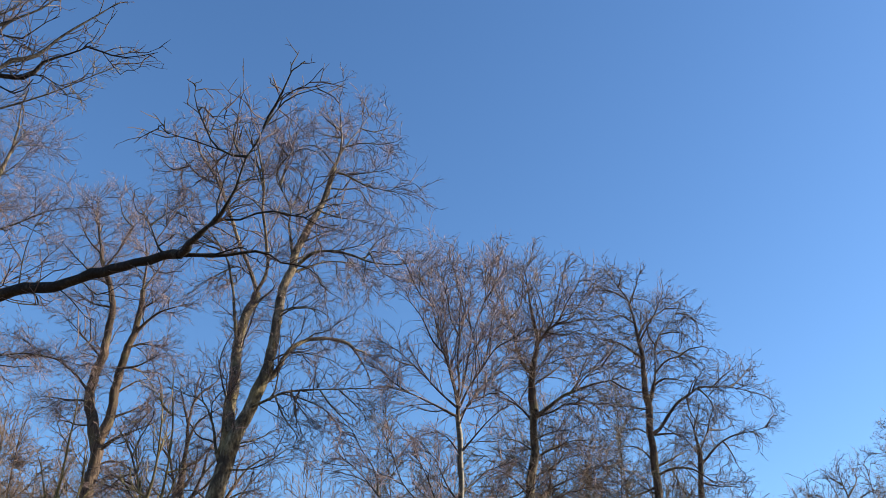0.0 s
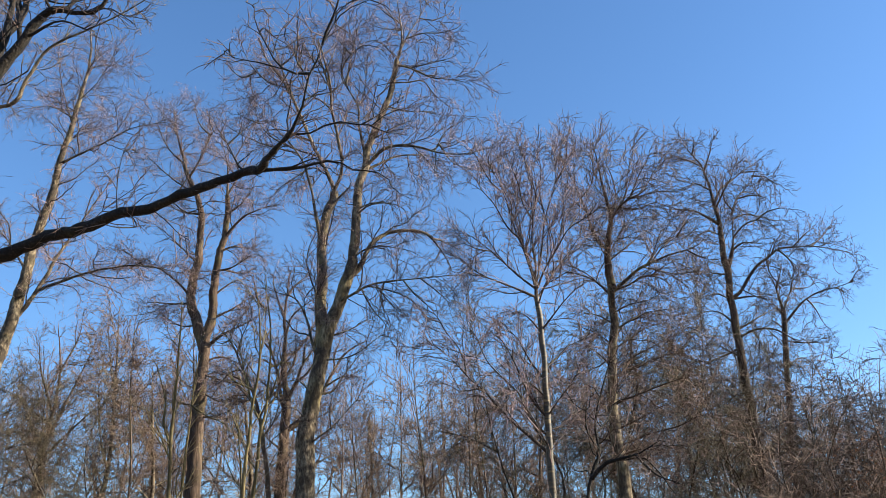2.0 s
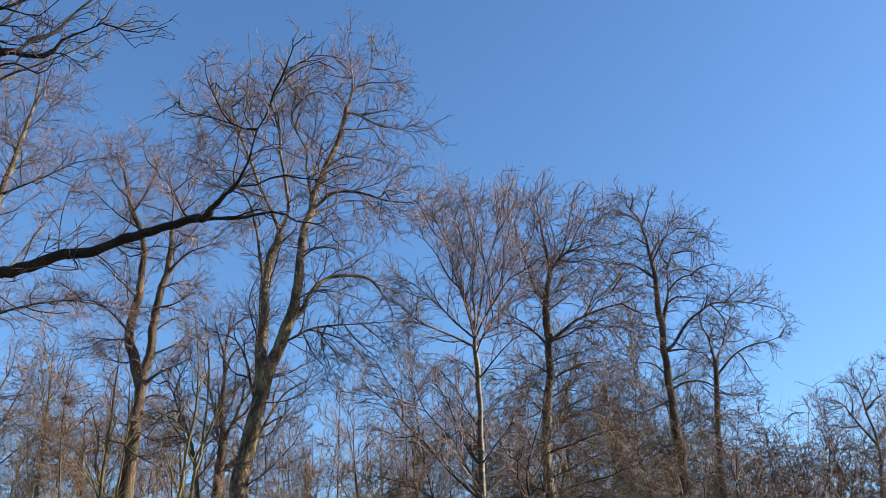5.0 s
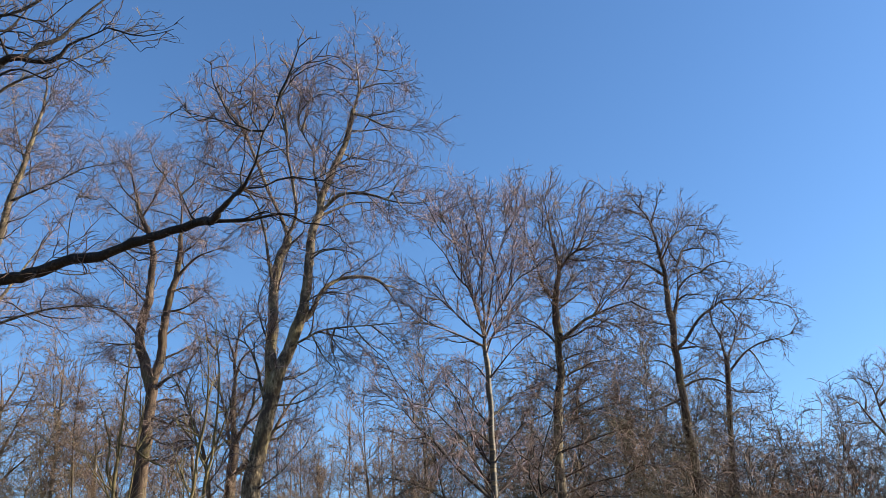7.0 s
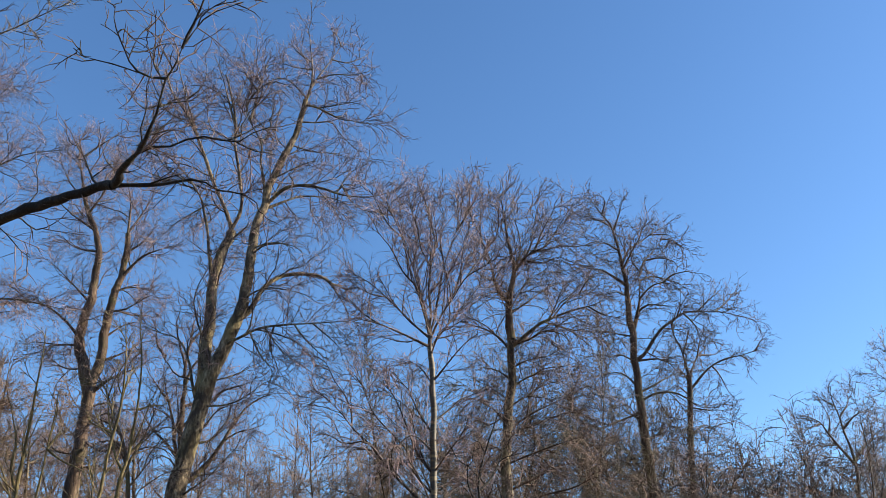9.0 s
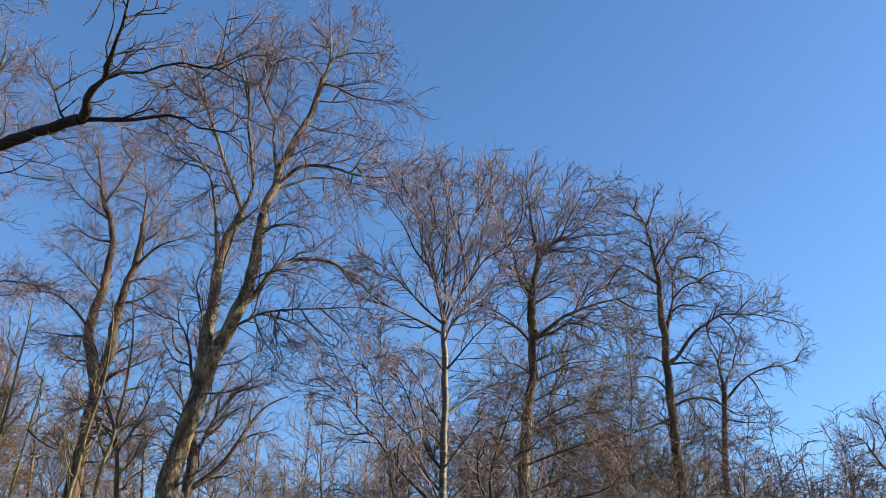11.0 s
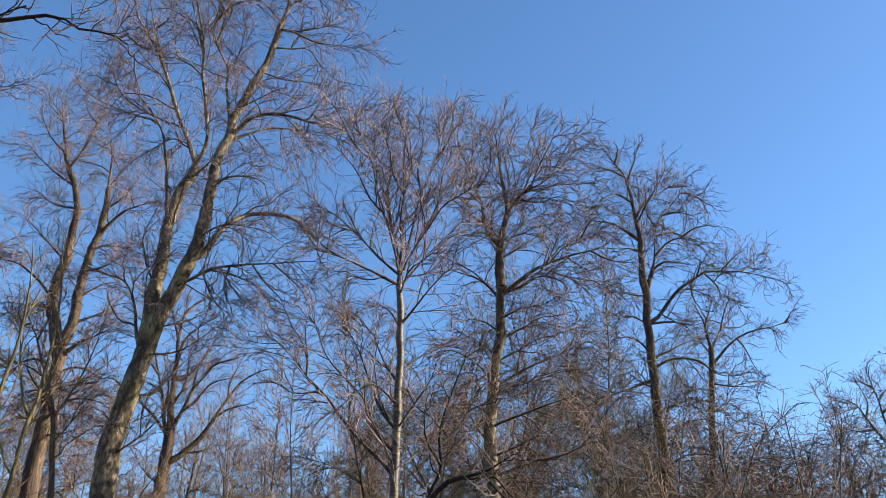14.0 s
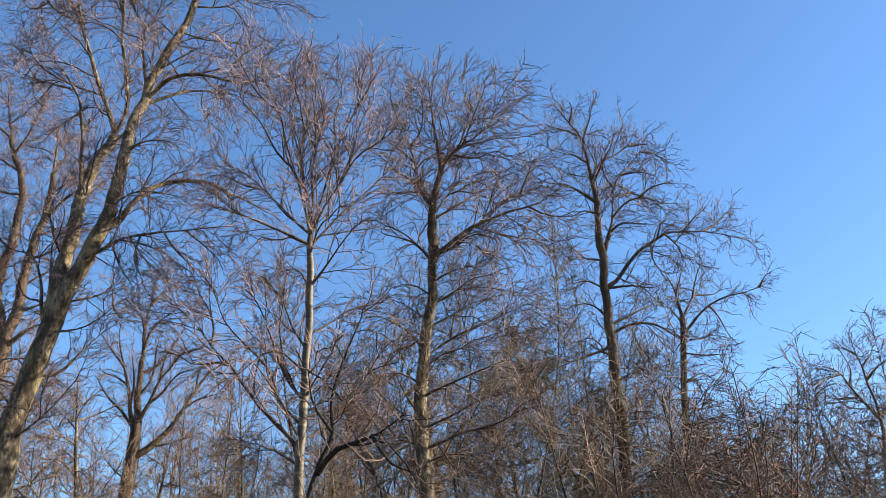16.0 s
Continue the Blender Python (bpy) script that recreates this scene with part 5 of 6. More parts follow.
fan_tree.limb(0.0877, 0.0302, (0.32, 0.14, 16.02), (0.87, 0.48, 17.29), (0.78, 0.81, 18.98), (0.80, 0.98, 19.77))
fan_tree.limb(0.087, 0.0291, (0.13, -0.23, 15.42), (0.32, -0.62, 16.79), (0.15, -1.02, 18.36), (0.27, -1.22, 18.97))
fan_tree.limb(0.0717, 0.0286, (1.34, 0.17, 13.22), (2.36, 0.44, 13.42), (3.36, 0.70, 13.85), (3.82, 0.84, 13.84))
fan_tree.grow(0.9)

left_fan = Tree("ash_tree", -28.93, 46.0, "beech", RED_BARK, BROWN_TWIG, "bare fan-shaped ash standing farther back in the wood", "", 27, 1.3, 0.7)
left_fan.limb(0.26, 0.02, (0.00, 0.00, -0.15), (0.24, 0.00, 3.98), (0.52, 0.00, 7.96), (0.76, 0.00, 10.11), (0.91, 0.00, 12.01), (1.16, 0.00, 14.31), (1.07, 0.00, 16.36), (0.57, 0.00, 18.87))
left_fan.limb(0.11, 0.02, (0.87, 0.00, 11.49), (1.68, 0.50, 14.39), (2.46, 1.00, 17.24), (2.83, 1.50, 19.55))
left_fan.limb(0.09, 0.02, (1.05, 0.00, 13.26), (0.46, -0.75, 15.52), (0.39, -1.50, 17.70))
left_fan.limb(0.08, 0.02, (1.11, 0.00, 15.61), (2.32, -0.50, 17.51), (2.72, -1.00, 19.08))
left_fan.limb(0.09, 0.02, (0.80, 0.00, 10.63), (3.58, -1.00, 12.62), (6.26, -2.00, 13.82))
left_fan.limb(0.09, 0.02, (0.83, 0.00, 10.97), (-1.39, 1.00, 14.02), (-3.06, 2.00, 17.19))
left_fan.limb(0.06, 0.02, (1.82, 0.59, 14.91), (2.90, 1.50, 15.93), (4.22, 2.00, 18.13))
left_fan.limb(0.07, 0.02, (0.98, 0.00, 12.64), (-2.08, 0.50, 14.63), (-4.37, 1.00, 15.60))
left_fan.grow(0.4)

edge_tree = Tree("oak_tree", 19.45, 44.00, "oak", RED_BARK, DARK_TWIG, "bare round-crowned oak at the edge of the wood", "", 21, 1.8, 1.1)
edge_tree.limb(0.201, 0.0252, (0.00, 0.00, -0.15), (0.44, 0.00, 3.82), (0.82, 0.00, 7.79), (1.13, 0.00, 9.76), (1.27, 0.00, 10.77), (1.22, 0.00, 11.65), (1.10, 0.00, 12.47), (1.05, 0.00, 13.26), (0.91, 0.00, 13.88), (0.87, 0.00, 14.57), (1.03, 0.00, 15.04))
edge_tree.limb(0.0833, 0.027, (1.26, 0.00, 10.88), (0.53, -0.20, 11.84), (0.12, -0.40, 12.34), (-0.29, -0.60, 12.90), (-1.04, -0.80, 13.16), (-1.46, -0.90, 13.09))
edge_tree.limb(0.0834, 0.0289, (1.25, 0.00, 10.99), (2.18, 0.33, 11.92), (3.08, 0.67, 12.37), (3.59, 0.83, 12.44))
edge_tree.limb(0.0698, 0.0281, (1.09, 0.00, 12.67), (1.69, -0.27, 13.23), (2.22, -0.53, 13.45), (2.56, -0.67, 13.56))
edge_tree.limb(0.055, 0.0281, (0.12, -0.40, 12.34), (0.47, -0.13, 13.15), (0.35, 0.13, 14.00), (0.28, 0.27, 14.35))
edge_tree.limb(0.056, 0.0289, (1.05, 0.00, 13.26), (1.86, 0.40, 14.19), (2.02, 0.80, 14.94), (2.02, 1.00, 15.08))
edge_tree.limb(0.0548, 0.0266, (-0.24, -0.58, 12.83), (-1.02, -1.17, 12.47), (-1.51, -1.47, 12.33))
edge_tree.limb(0.0553, 0.0269, (1.17, 0.00, 10.01), (0.45, -0.33, 10.28), (-0.32, -0.67, 10.67), (-0.66, -0.83, 10.71))
edge_tree.limb(0.0554, 0.0285, (1.22, 0.00, 10.39), (2.19, 0.50, 10.70), (2.75, 0.75, 11.04))
edge_tree.limb(0.0552, 0.0268, (0.53, -0.20, 11.84), (-0.47, -0.47, 11.74), (-1.27, -0.73, 11.85), (-1.64, -0.87, 11.68))
edge_tree.limb(0.0561, 0.0284, (0.91, 0.00, 13.88), (0.53, 0.40, 14.38), (0.53, 0.60, 14.76))
edge_tree.grow(0.5)

side_oak = Tree("oak_tree", 21.83, 41.0, "oak", RED_BARK, BROWN_TWIG, "bare wide-crowned oak beyond the thicket", "", 37, 2.9, 1.1)
side_oak.limb(0.24, 0.02, (0.00, 0.00, -0.15), (0.34, 0.00, 3.38), (0.76, 0.00, 6.77), (1.34, 0.00, 9.93), (1.77, 0.00, 12.72), (1.85, 0.00, 15.07), (1.81, 0.00, 16.91))
side_oak.limb(0.07, 0.015, (1.62, 0.00, 11.70), (0.62, -0.33, 13.23), (-0.44, -0.67, 14.09), (-1.12, -1.00, 14.47))
side_oak.limb(0.06, 0.015, (1.81, 0.00, 13.79), (1.29, 0.75, 15.40), (0.88, 1.50, 16.39))
side_oak.limb(0.06, 0.015, (1.42, 0.00, 10.43), (0.40, 0.50, 11.88), (-0.51, 1.00, 12.47))
side_oak.limb(0.06, 0.015, (1.78, 0.00, 12.93), (2.84, -0.50, 14.58), (3.49, -1.00, 15.88))
side_oak.grow(0.5)

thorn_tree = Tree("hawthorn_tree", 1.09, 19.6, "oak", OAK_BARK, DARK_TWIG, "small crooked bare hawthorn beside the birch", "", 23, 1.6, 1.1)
thorn_tree.limb(0.075, 0.012, (0.00, 0.00, -0.15), (-0.00, 0.00, 1.87), (-0.00, 0.00, 3.75), (0.21, 0.00, 4.60), (0.38, 0.00, 4.94), (0.35, 0.00, 5.56), (0.56, 0.00, 6.32), (0.83, 0.00, 6.99))
thorn_tree.limb(0.06, 0.012, (0.15, 0.00, 4.37), (0.46, -0.25, 4.64), (0.85, -0.50, 4.71), (1.22, -0.75, 4.77), (1.63, -1.00, 4.97))
thorn_tree.limb(0.035, 0.01, (1.12, -0.68, 4.76), (1.46, -1.15, 4.22), (1.84, -1.50, 4.00))
thorn_tree.limb(0.03, 0.01, (0.36, 0.00, 5.39), (0.72, 0.40, 5.85), (1.06, 0.80, 6.66))
thorn_tree.limb(0.03, 0.01, (0.38, 0.00, 5.00), (0.13, -0.40, 5.37), (0.12, -0.80, 5.79))
thorn_tree.grow(0.3)

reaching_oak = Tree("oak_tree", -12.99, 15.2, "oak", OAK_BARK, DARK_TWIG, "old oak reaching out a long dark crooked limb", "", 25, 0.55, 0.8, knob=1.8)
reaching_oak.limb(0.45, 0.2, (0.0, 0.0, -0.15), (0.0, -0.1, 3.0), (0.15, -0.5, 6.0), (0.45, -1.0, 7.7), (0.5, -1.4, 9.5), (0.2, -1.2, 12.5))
reaching_oak.limb(0.2, 0.13, (0.35, -0.90, 7.50), (1.61, -1.00, 8.30), (3.59, -1.20, 8.84))
reaching_oak.limb(0.26, 0.22, (0.45, -1.2, 8.0), (1.2, -2.2, 8.5), (1.96, -2.8, 9.03))
reaching_oak.limb(0.24, 0.028, (1.96, -2.80, 9.03), (2.38, -2.87, 9.42), (2.78, -2.93, 9.63), (2.86, -3.00, 10.25), (3.14, -3.07, 10.80), (3.40, -3.13, 11.50), (3.82, -3.20, 11.99), (4.24, -3.27, 12.56), (4.63, -3.33, 12.65), (5.40, -3.40, 12.48), (5.68, -3.47, 12.76), (6.22, -3.53, 12.96), (6.53, -3.60, 13.05))
reaching_oak.limb(0.018, 0.006, (6.47, -3.59, 13.03), (7.23, -3.70, 12.66), (7.88, -3.80, 12.68))
reaching_oak.limb(0.05, 0.012, (4.70, -3.34, 12.63), (4.88, -3.24, 13.03), (5.24, -3.08, 13.31), (5.56, -2.92, 13.98), (5.92, -2.76, 14.59), (6.29, -2.60, 15.23))
reaching_oak.limb(0.09, 0.03, (3.35, -3.12, 11.38), (3.40, -3.10, 12.62), (3.54, -3.00, 13.92), (4.00, -2.90, 14.23), (4.53, -2.80, 14.60), (4.93, -2.70, 15.09), (5.19, -2.60, 15.79))
reaching_oak.limb(0.05, 0.015, (3.82, -3.20, 11.99), (3.37, -2.87, 13.24), (2.69, -2.53, 15.05), (2.37, -2.20, 16.97))
reaching_oak.limb(0.028, 0.012, (4.49, -3.31, 12.61), (4.38, -3.67, 12.98), (4.94, -3.93, 12.79), (5.43, -4.20, 12.37))
reaching_oak.limb(0.14, 0.06, (3.30, -3.15, 11.29), (3.15, -3.02, 11.93), (3.20, -2.89, 12.49), (3.36, -2.76, 12.91), (3.38, -2.63, 13.36), (3.28, -2.50, 13.85))
reaching_oak.limb(0.06, 0.035, (3.38, -2.75, 13.01), (3.15, -2.60, 13.72), (2.86, -2.45, 14.51), (2.48, -2.30, 15.67))
reaching_oak.limb(0.032, 0.01, (2.93, -2.56, 13.73), (3.48, -2.53, 13.79), (4.20, -2.67, 13.40), (4.84, -2.80, 13.35))
reaching_oak.limb(0.03, 0.01, (3.98, -3.22, 12.20), (4.85, -3.60, 12.19), (5.59, -3.80, 11.73), (5.92, -4.00, 11.88))
reaching_oak.limb(0.026, 0.008, (3.96, -2.91, 14.20), (4.77, -2.93, 13.90), (5.06, -2.97, 14.19), (5.42, -3.00, 14.43))
reaching_oak.limb(0.05, 0.015, (3.38, -3.13, 11.44), (3.07, -3.40, 12.18), (3.09, -3.60, 12.99), (2.72, -3.80, 13.92))
reaching_oak.limb(0.016, 0.006, (5.40, -3.40, 12.48), (5.71, -3.45, 12.47), (6.15, -3.40, 12.15))
reaching_oak.limb(0.03, 0.01, (3.54, -3.00, 13.92), (3.68, -2.60, 14.01), (3.90, -2.30, 14.85), (3.84, -2.00, 15.97))
reaching_oak.limb(0.121, 0.0787, (3.59, -1.20, 8.84), (3.92, -1.38, 8.81), (4.58, -1.56, 8.80), (5.22, -1.73, 8.87), (5.86, -1.91, 8.89), (6.48, -2.11, 8.93), (7.10, -2.32, 8.98), (7.71, -2.53, 9.04), (8.25, -2.74, 9.06), (8.62, -2.95, 8.97))
reaching_oak.limb(0.0682, 0.0275, (8.62, -2.95, 8.97), (8.81, -3.25, 8.94), (9.01, -3.60, 8.87), (9.17, -3.80, 8.87), (9.24, -3.75, 9.00), (9.41, -4.00, 8.93), (9.58, -4.30, 8.83), (9.78, -4.60, 8.87), (9.96, -4.85, 8.99), (10.03, -5.00, 9.16), (10.10, -5.10, 9.33), (10.23, -5.20, 9.50), (10.35, -5.30, 9.71))
reaching_oak.limb(0.0275, 0.0101, (10.35, -5.30, 9.71), (10.50, -5.40, 10.00), (10.60, -5.50, 10.15), (10.68, -5.60, 10.32), (10.77, -5.70, 10.49))
reaching_oak.limb(0.00969, 0.00583, (10.74, -5.66, 10.43), (10.75, -5.71, 10.56), (10.74, -5.74, 10.61))
reaching_oak.limb(0.00969, 0.00581, (10.76, -5.69, 10.47), (10.91, -5.74, 10.58), (10.96, -5.76, 10.61))
reaching_oak.limb(0.00774, 0.005, (10.59, -5.49, 10.14), (10.53, -5.54, 10.27), (10.52, -5.56, 10.35))
reaching_oak.limb(0.00774, 0.005, (10.55, -5.45, 10.08), (10.66, -5.50, 10.21), (10.75, -5.52, 10.22))
reaching_oak.limb(0.0135, 0.00537, (10.39, -5.32, 9.78), (10.63, -5.40, 10.13), (10.87, -5.47, 10.24), (11.15, -5.55, 10.26), (11.25, -5.59, 10.26))
reaching_oak.limb(0.025, 0.00669, (9.24, -3.75, 9.00), (9.50, -3.72, 9.15), (9.74, -3.70, 9.17), (9.97, -3.67, 9.31), (10.26, -3.65, 9.37), (10.55, -3.62, 9.29), (10.79, -3.60, 9.27), (11.03, -3.57, 9.49), (11.23, -3.56, 9.55))
reaching_oak.limb(0.0125, 0.00512, (10.61, -3.62, 9.29), (10.88, -3.52, 9.50), (11.11, -3.42, 9.75), (11.30, -3.37, 9.84))
reaching_oak.limb(0.0396, 0.00773, (8.62, -2.95, 8.97), (8.88, -2.92, 8.97), (9.18, -2.88, 8.99), (9.48, -2.85, 9.04), (9.72, -2.82, 9.11), (10.03, -2.78, 9.06), (10.33, -2.75, 8.88), (10.56, -2.72, 8.91), (10.80, -2.68, 8.80), (10.90, -2.67, 8.70))
reaching_oak.limb(0.0219, 0.00864, (9.14, -2.89, 8.98), (9.51, -2.99, 9.04), (9.69, -3.04, 9.06))
reaching_oak.limb(0.0131, 0.00574, (9.72, -2.82, 9.11), (10.05, -2.67, 9.17), (10.19, -2.59, 9.24))
reaching_oak.limb(0.0231, 0.0059, (10.12, -5.11, 9.35), (9.90, -5.08, 9.39), (9.71, -5.05, 9.49), (9.50, -5.03, 9.75), (9.37, -5.00, 10.06), (9.23, -4.97, 10.34), (9.11, -4.94, 10.71), (9.10, -4.93, 10.90))
reaching_oak.limb(0.0118, 0.005, (9.68, -5.05, 9.52), (9.35, -5.10, 9.64), (9.04, -5.15, 9.71), (8.82, -5.20, 9.77), (8.76, -5.23, 9.86))
reaching_oak.limb(0.0104, 0.005, (9.48, -5.02, 9.79), (9.52, -4.96, 10.19), (9.60, -4.89, 10.47), (9.66, -4.86, 10.57))
reaching_oak.limb(0.00981, 0.005, (9.26, -4.98, 10.27), (9.10, -5.08, 10.36), (9.03, -5.13, 10.38))
reaching_oak.limb(0.0174, 0.00625, (9.98, -4.89, 9.03), (10.09, -4.82, 9.14), (10.29, -4.75, 9.21), (10.42, -4.72, 9.24))
reaching_oak.limb(0.0154, 0.00519, (10.07, -5.05, 9.24), (9.90, -4.95, 9.66), (9.90, -4.90, 9.83))
reaching_oak.limb(0.0224, 0.00612, (8.34, -2.79, 9.04), (8.14, -2.74, 9.25), (7.99, -2.69, 9.58), (7.79, -2.64, 9.96), (7.70, -2.62, 10.08))
reaching_oak.limb(0.0136, 0.00583, (8.14, -2.74, 9.25), (8.33, -2.84, 9.33), (8.42, -2.89, 9.34))
reaching_oak.limb(0.0185, 0.00614, (7.91, -2.67, 9.72), (8.11, -2.57, 10.01), (8.35, -2.47, 10.29), (8.48, -2.42, 10.41))
reaching_oak.limb(0.0149, 0.00631, (5.46, -1.80, 8.87), (5.36, -1.72, 9.37), (5.29, -1.65, 9.91), (5.33, -1.57, 10.53), (5.42, -1.54, 10.71))
reaching_oak.limb(0.0143, 0.00597, (6.64, -2.16, 8.94), (6.90, -2.06, 9.40), (6.73, -1.96, 10.02), (6.74, -1.91, 10.24))
reaching_oak.limb(0.0146, 0.00552, (6.17, -2.01, 8.91), (6.52, -2.11, 8.63), (6.93, -2.21, 8.21), (7.13, -2.26, 8.07))
reaching_oak.limb(0.0153, 0.0062, (4.74, -1.60, 8.82), (5.05, -1.50, 9.26), (5.30, -1.40, 9.53), (5.51, -1.35, 9.73))
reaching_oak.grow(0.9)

sapling_a = Tree("ash_sapling", -6.97, 19.20, "sapling", SAPLING_BARK, PALE_TWIG, "thin bare sapling with yellow-grey sunlit bark", "saplings", 128, 1, 1)
sapling_a.limb(0.077, 0.0174, (0.00, 0.00, -0.15), (0.11, 0.00, 2.43), (0.21, 0.00, 5.00), (0.26, 0.00, 5.62), (0.29, 0.00, 6.37), (0.35, 0.00, 6.82), (0.42, 0.00, 7.33), (0.43, 0.00, 8.04), (0.36, 0.00, 8.84), (0.25, 0.00, 9.47))
sapling_a.limb(0.0265, 0.00847, (0.43, 0.00, 7.86), (0.48, 0.20, 8.24), (0.52, 0.30, 8.35))
sapling_a.limb(0.0261, 0.00849, (0.35, 0.00, 6.82), (-0.16, 0.20, 7.11), (-0.35, 0.30, 7.21))
sapling_a.grow(0.35)

sapling_b = Tree("ash_sapling", -7.51, 21.00, "sapling", SAPLING_BARK, PALE_TWIG, "thin bare sapling with yellow-grey sunlit bark", "saplings", 129, 1, 1)
sapling_b.limb(0.0792, 0.0225, (0.00, 0.00, -0.15), (0.22, 0.00, 2.48), (0.40, 0.00, 5.11), (0.46, 0.00, 6.09), (0.59, 0.00, 6.82), (0.64, 0.00, 7.71), (0.64, 0.00, 8.49), (0.59, 0.00, 9.28), (0.46, 0.00, 10.02), (0.39, 0.00, 10.44))
sapling_b.limb(0.0343, 0.0108, (0.59, 0.00, 6.82), (0.82, 0.20, 7.16), (0.94, 0.30, 7.21))
sapling_b.limb(0.0346, 0.0109, (0.64, 0.00, 7.91), (0.96, 0.20, 8.07), (1.08, 0.30, 8.09))
sapling_b.limb(0.0342, 0.0112, (0.51, 0.00, 6.37), (0.22, 0.10, 6.85), (-0.06, 0.20, 7.63), (-0.29, 0.30, 8.44), (-0.53, 0.35, 8.79))
sapling_b.grow(0.35)

sapling_c = Tree("ash_sapling", -9.12, 20.50, "sapling", SAPLING_BARK, PALE_TWIG, "thin bare sapling with yellow-grey sunlit bark", "saplings", 130, 1, 1)
sapling_c.limb(0.0801, 0.0226, (0.00, 0.00, -0.15), (-0.03, 0.00, 2.47), (-0.06, 0.00, 5.09), (-0.09, 0.00, 5.78), (-0.09, 0.00, 6.62), (-0.08, 0.00, 7.50), (-0.10, 0.00, 8.40), (-0.09, 0.00, 9.18), (-0.14, 0.00, 9.98))
sapling_c.limb(0.0432, 0.0113, (-0.09, 0.00, 5.78), (-0.39, 0.10, 6.51), (-0.42, 0.20, 7.11), (-0.74, 0.30, 7.89), (-0.85, 0.35, 8.14))
sapling_c.limb(0.0345, 0.0109, (-0.08, 0.00, 5.52), (-0.35, -0.13, 6.18), (-0.50, -0.27, 6.58), (-0.69, -0.33, 6.81))
sapling_c.limb(0.0347, 0.011, (-0.09, 0.00, 6.62), (-0.05, 0.20, 7.03), (0.03, 0.30, 7.24))
sapling_c.grow(0.35)

sapling_d = Tree("ash_sapling", -9.41, 21.50, "sapling", SAPLING_BARK, PALE_TWIG, "thin bare sapling with yellow-grey sunlit bark", "saplings", 131, 1, 1)
sapling_d.limb(0.0714, 0.0231, (0.00, 0.00, -0.15), (0.09, 0.00, 2.54), (0.17, 0.00, 5.24), (0.18, 0.00, 5.81), (0.23, 0.00, 6.54), (0.24, 0.00, 7.14), (0.29, 0.00, 7.91), (0.28, 0.00, 8.62))
sapling_d.limb(0.0361, 0.0109, (0.24, 0.00, 7.14), (0.76, -0.13, 6.79), (1.29, -0.27, 6.53), (1.49, -0.33, 6.29))
sapling_d.limb(0.0361, 0.0115, (0.24, 0.00, 7.14), (0.38, 0.20, 7.57), (0.40, 0.30, 7.71))
sapling_d.grow(0.35)

sapling_e = Tree("ash_sapling", -6.75, 20.00, "sapling", SAPLING_BARK, PALE_TWIG, "thin bare sapling with yellow-grey sunlit bark", "saplings", 132, 1, 1)
sapling_e.limb(0.0651, 0.0208, (0.00, 0.00, -0.15), (-0.21, 0.00, 2.39), (-0.39, 0.00, 4.94), (-0.46, 0.00, 5.50), (-0.53, 0.00, 6.19))
sapling_e.limb(0.0247, 0.0105, (-0.51, 0.00, 6.01), (-0.78, 0.20, 6.51), (-0.90, 0.30, 6.61))
sapling_e.grow(0.35)
# ---- the wood behind: a few grown trees, copied with their own turn and size ----
def stand(ob, rng, spots, low=0.85, high=1.15):
    for x, y in spots:
        s = rng.uniform(low, high)
        copy_thing(ob, pose(x, y, 0, 0, 0, rng.uniform(0, 360)) @ Matrix.Diagonal((s, s, s * rng.uniform(0.93, 1.07), 1)))


woods = random.Random(4)
FAR, POLES, BRUSH = "trees of the wood behind", "thin poles in the wood", "thicket under the trees"
high = wild_tree("beech_tree", -34, 52, 41, 18, 4.5, 1, "beech", GREY_BARK, HAZE_TWIG, "bare beech in the wood behind", FAR, 0.24, 1.5, 0.75, 0.35, 1.5)
broad = wild_tree("oak_tree", 27, 52, 43, 15, 4.5, 2, "alder", RED_BARK, BROWN_TWIG, "bare two-stemmed tree in the wood behind", FAR, 0.22, 1.05, 0.6, 0.42, 1.7)
pole = wild_tree("birch_tree", -6.5, 38, 45, 14, 1.8, 1, "birch", RED_BARK, HAZE_TWIG, "thin bare pole-like birch in the wood", POLES, 0.09, 1.2, 0.75, 0.35, 1.4)
bush = wild_tree("hazel_bush", 6.3, 24, 47, 8.8, 2.6, 5, "brush", DARK_STEM, BROWN_TWIG, "bare many-stemmed hazel bush under the trees", BRUSH, 0.08, 0.75, 0.7, 0.4, 1.1)
dome = wild_tree("young_hornbeam", 0.4, 29.5, 51, 14.8, 3.2, 3, "hornbeam", DARK_STEM, OLIVE_TWIG, "young bare hornbeam with a dense olive-brown crown", BRUSH, 0.11, 1.25, 1.0, 0.45, 1.0)
thicket = wild_tree("hazel_bush", 12, 33.5, 49, 11.6, 3.2, 5, "brush", DARK_STEM, RED_TWIG, "bare reddish many-stemmed thicket under the alders", BRUSH, 0.1, 0.75, 0.7, 0.42, 1.2)
stand(high, woods, ((-40, 46), (-23, 50), (-17, 58), (-8, 56), (1, 58), (9, 58), (19, 60), (30, 58), (-34, 42), (-20, 42), (-3, 50), (-12, 58)))
stand(high, woods, ((-24, 44.5), (-19.8, 46.5), (-16.8, 48)), 1.15, 1.25)
stand(broad, woods, ((33, 44), (16, 54), (5, 50), (-1, 46), (-14, 46), (-27, 38), (38, 50), (-36, 38), (11, 48)))
stand(broad, woods, ((23.8, 40.5), (20.5, 44)), 0.66, 0.78)
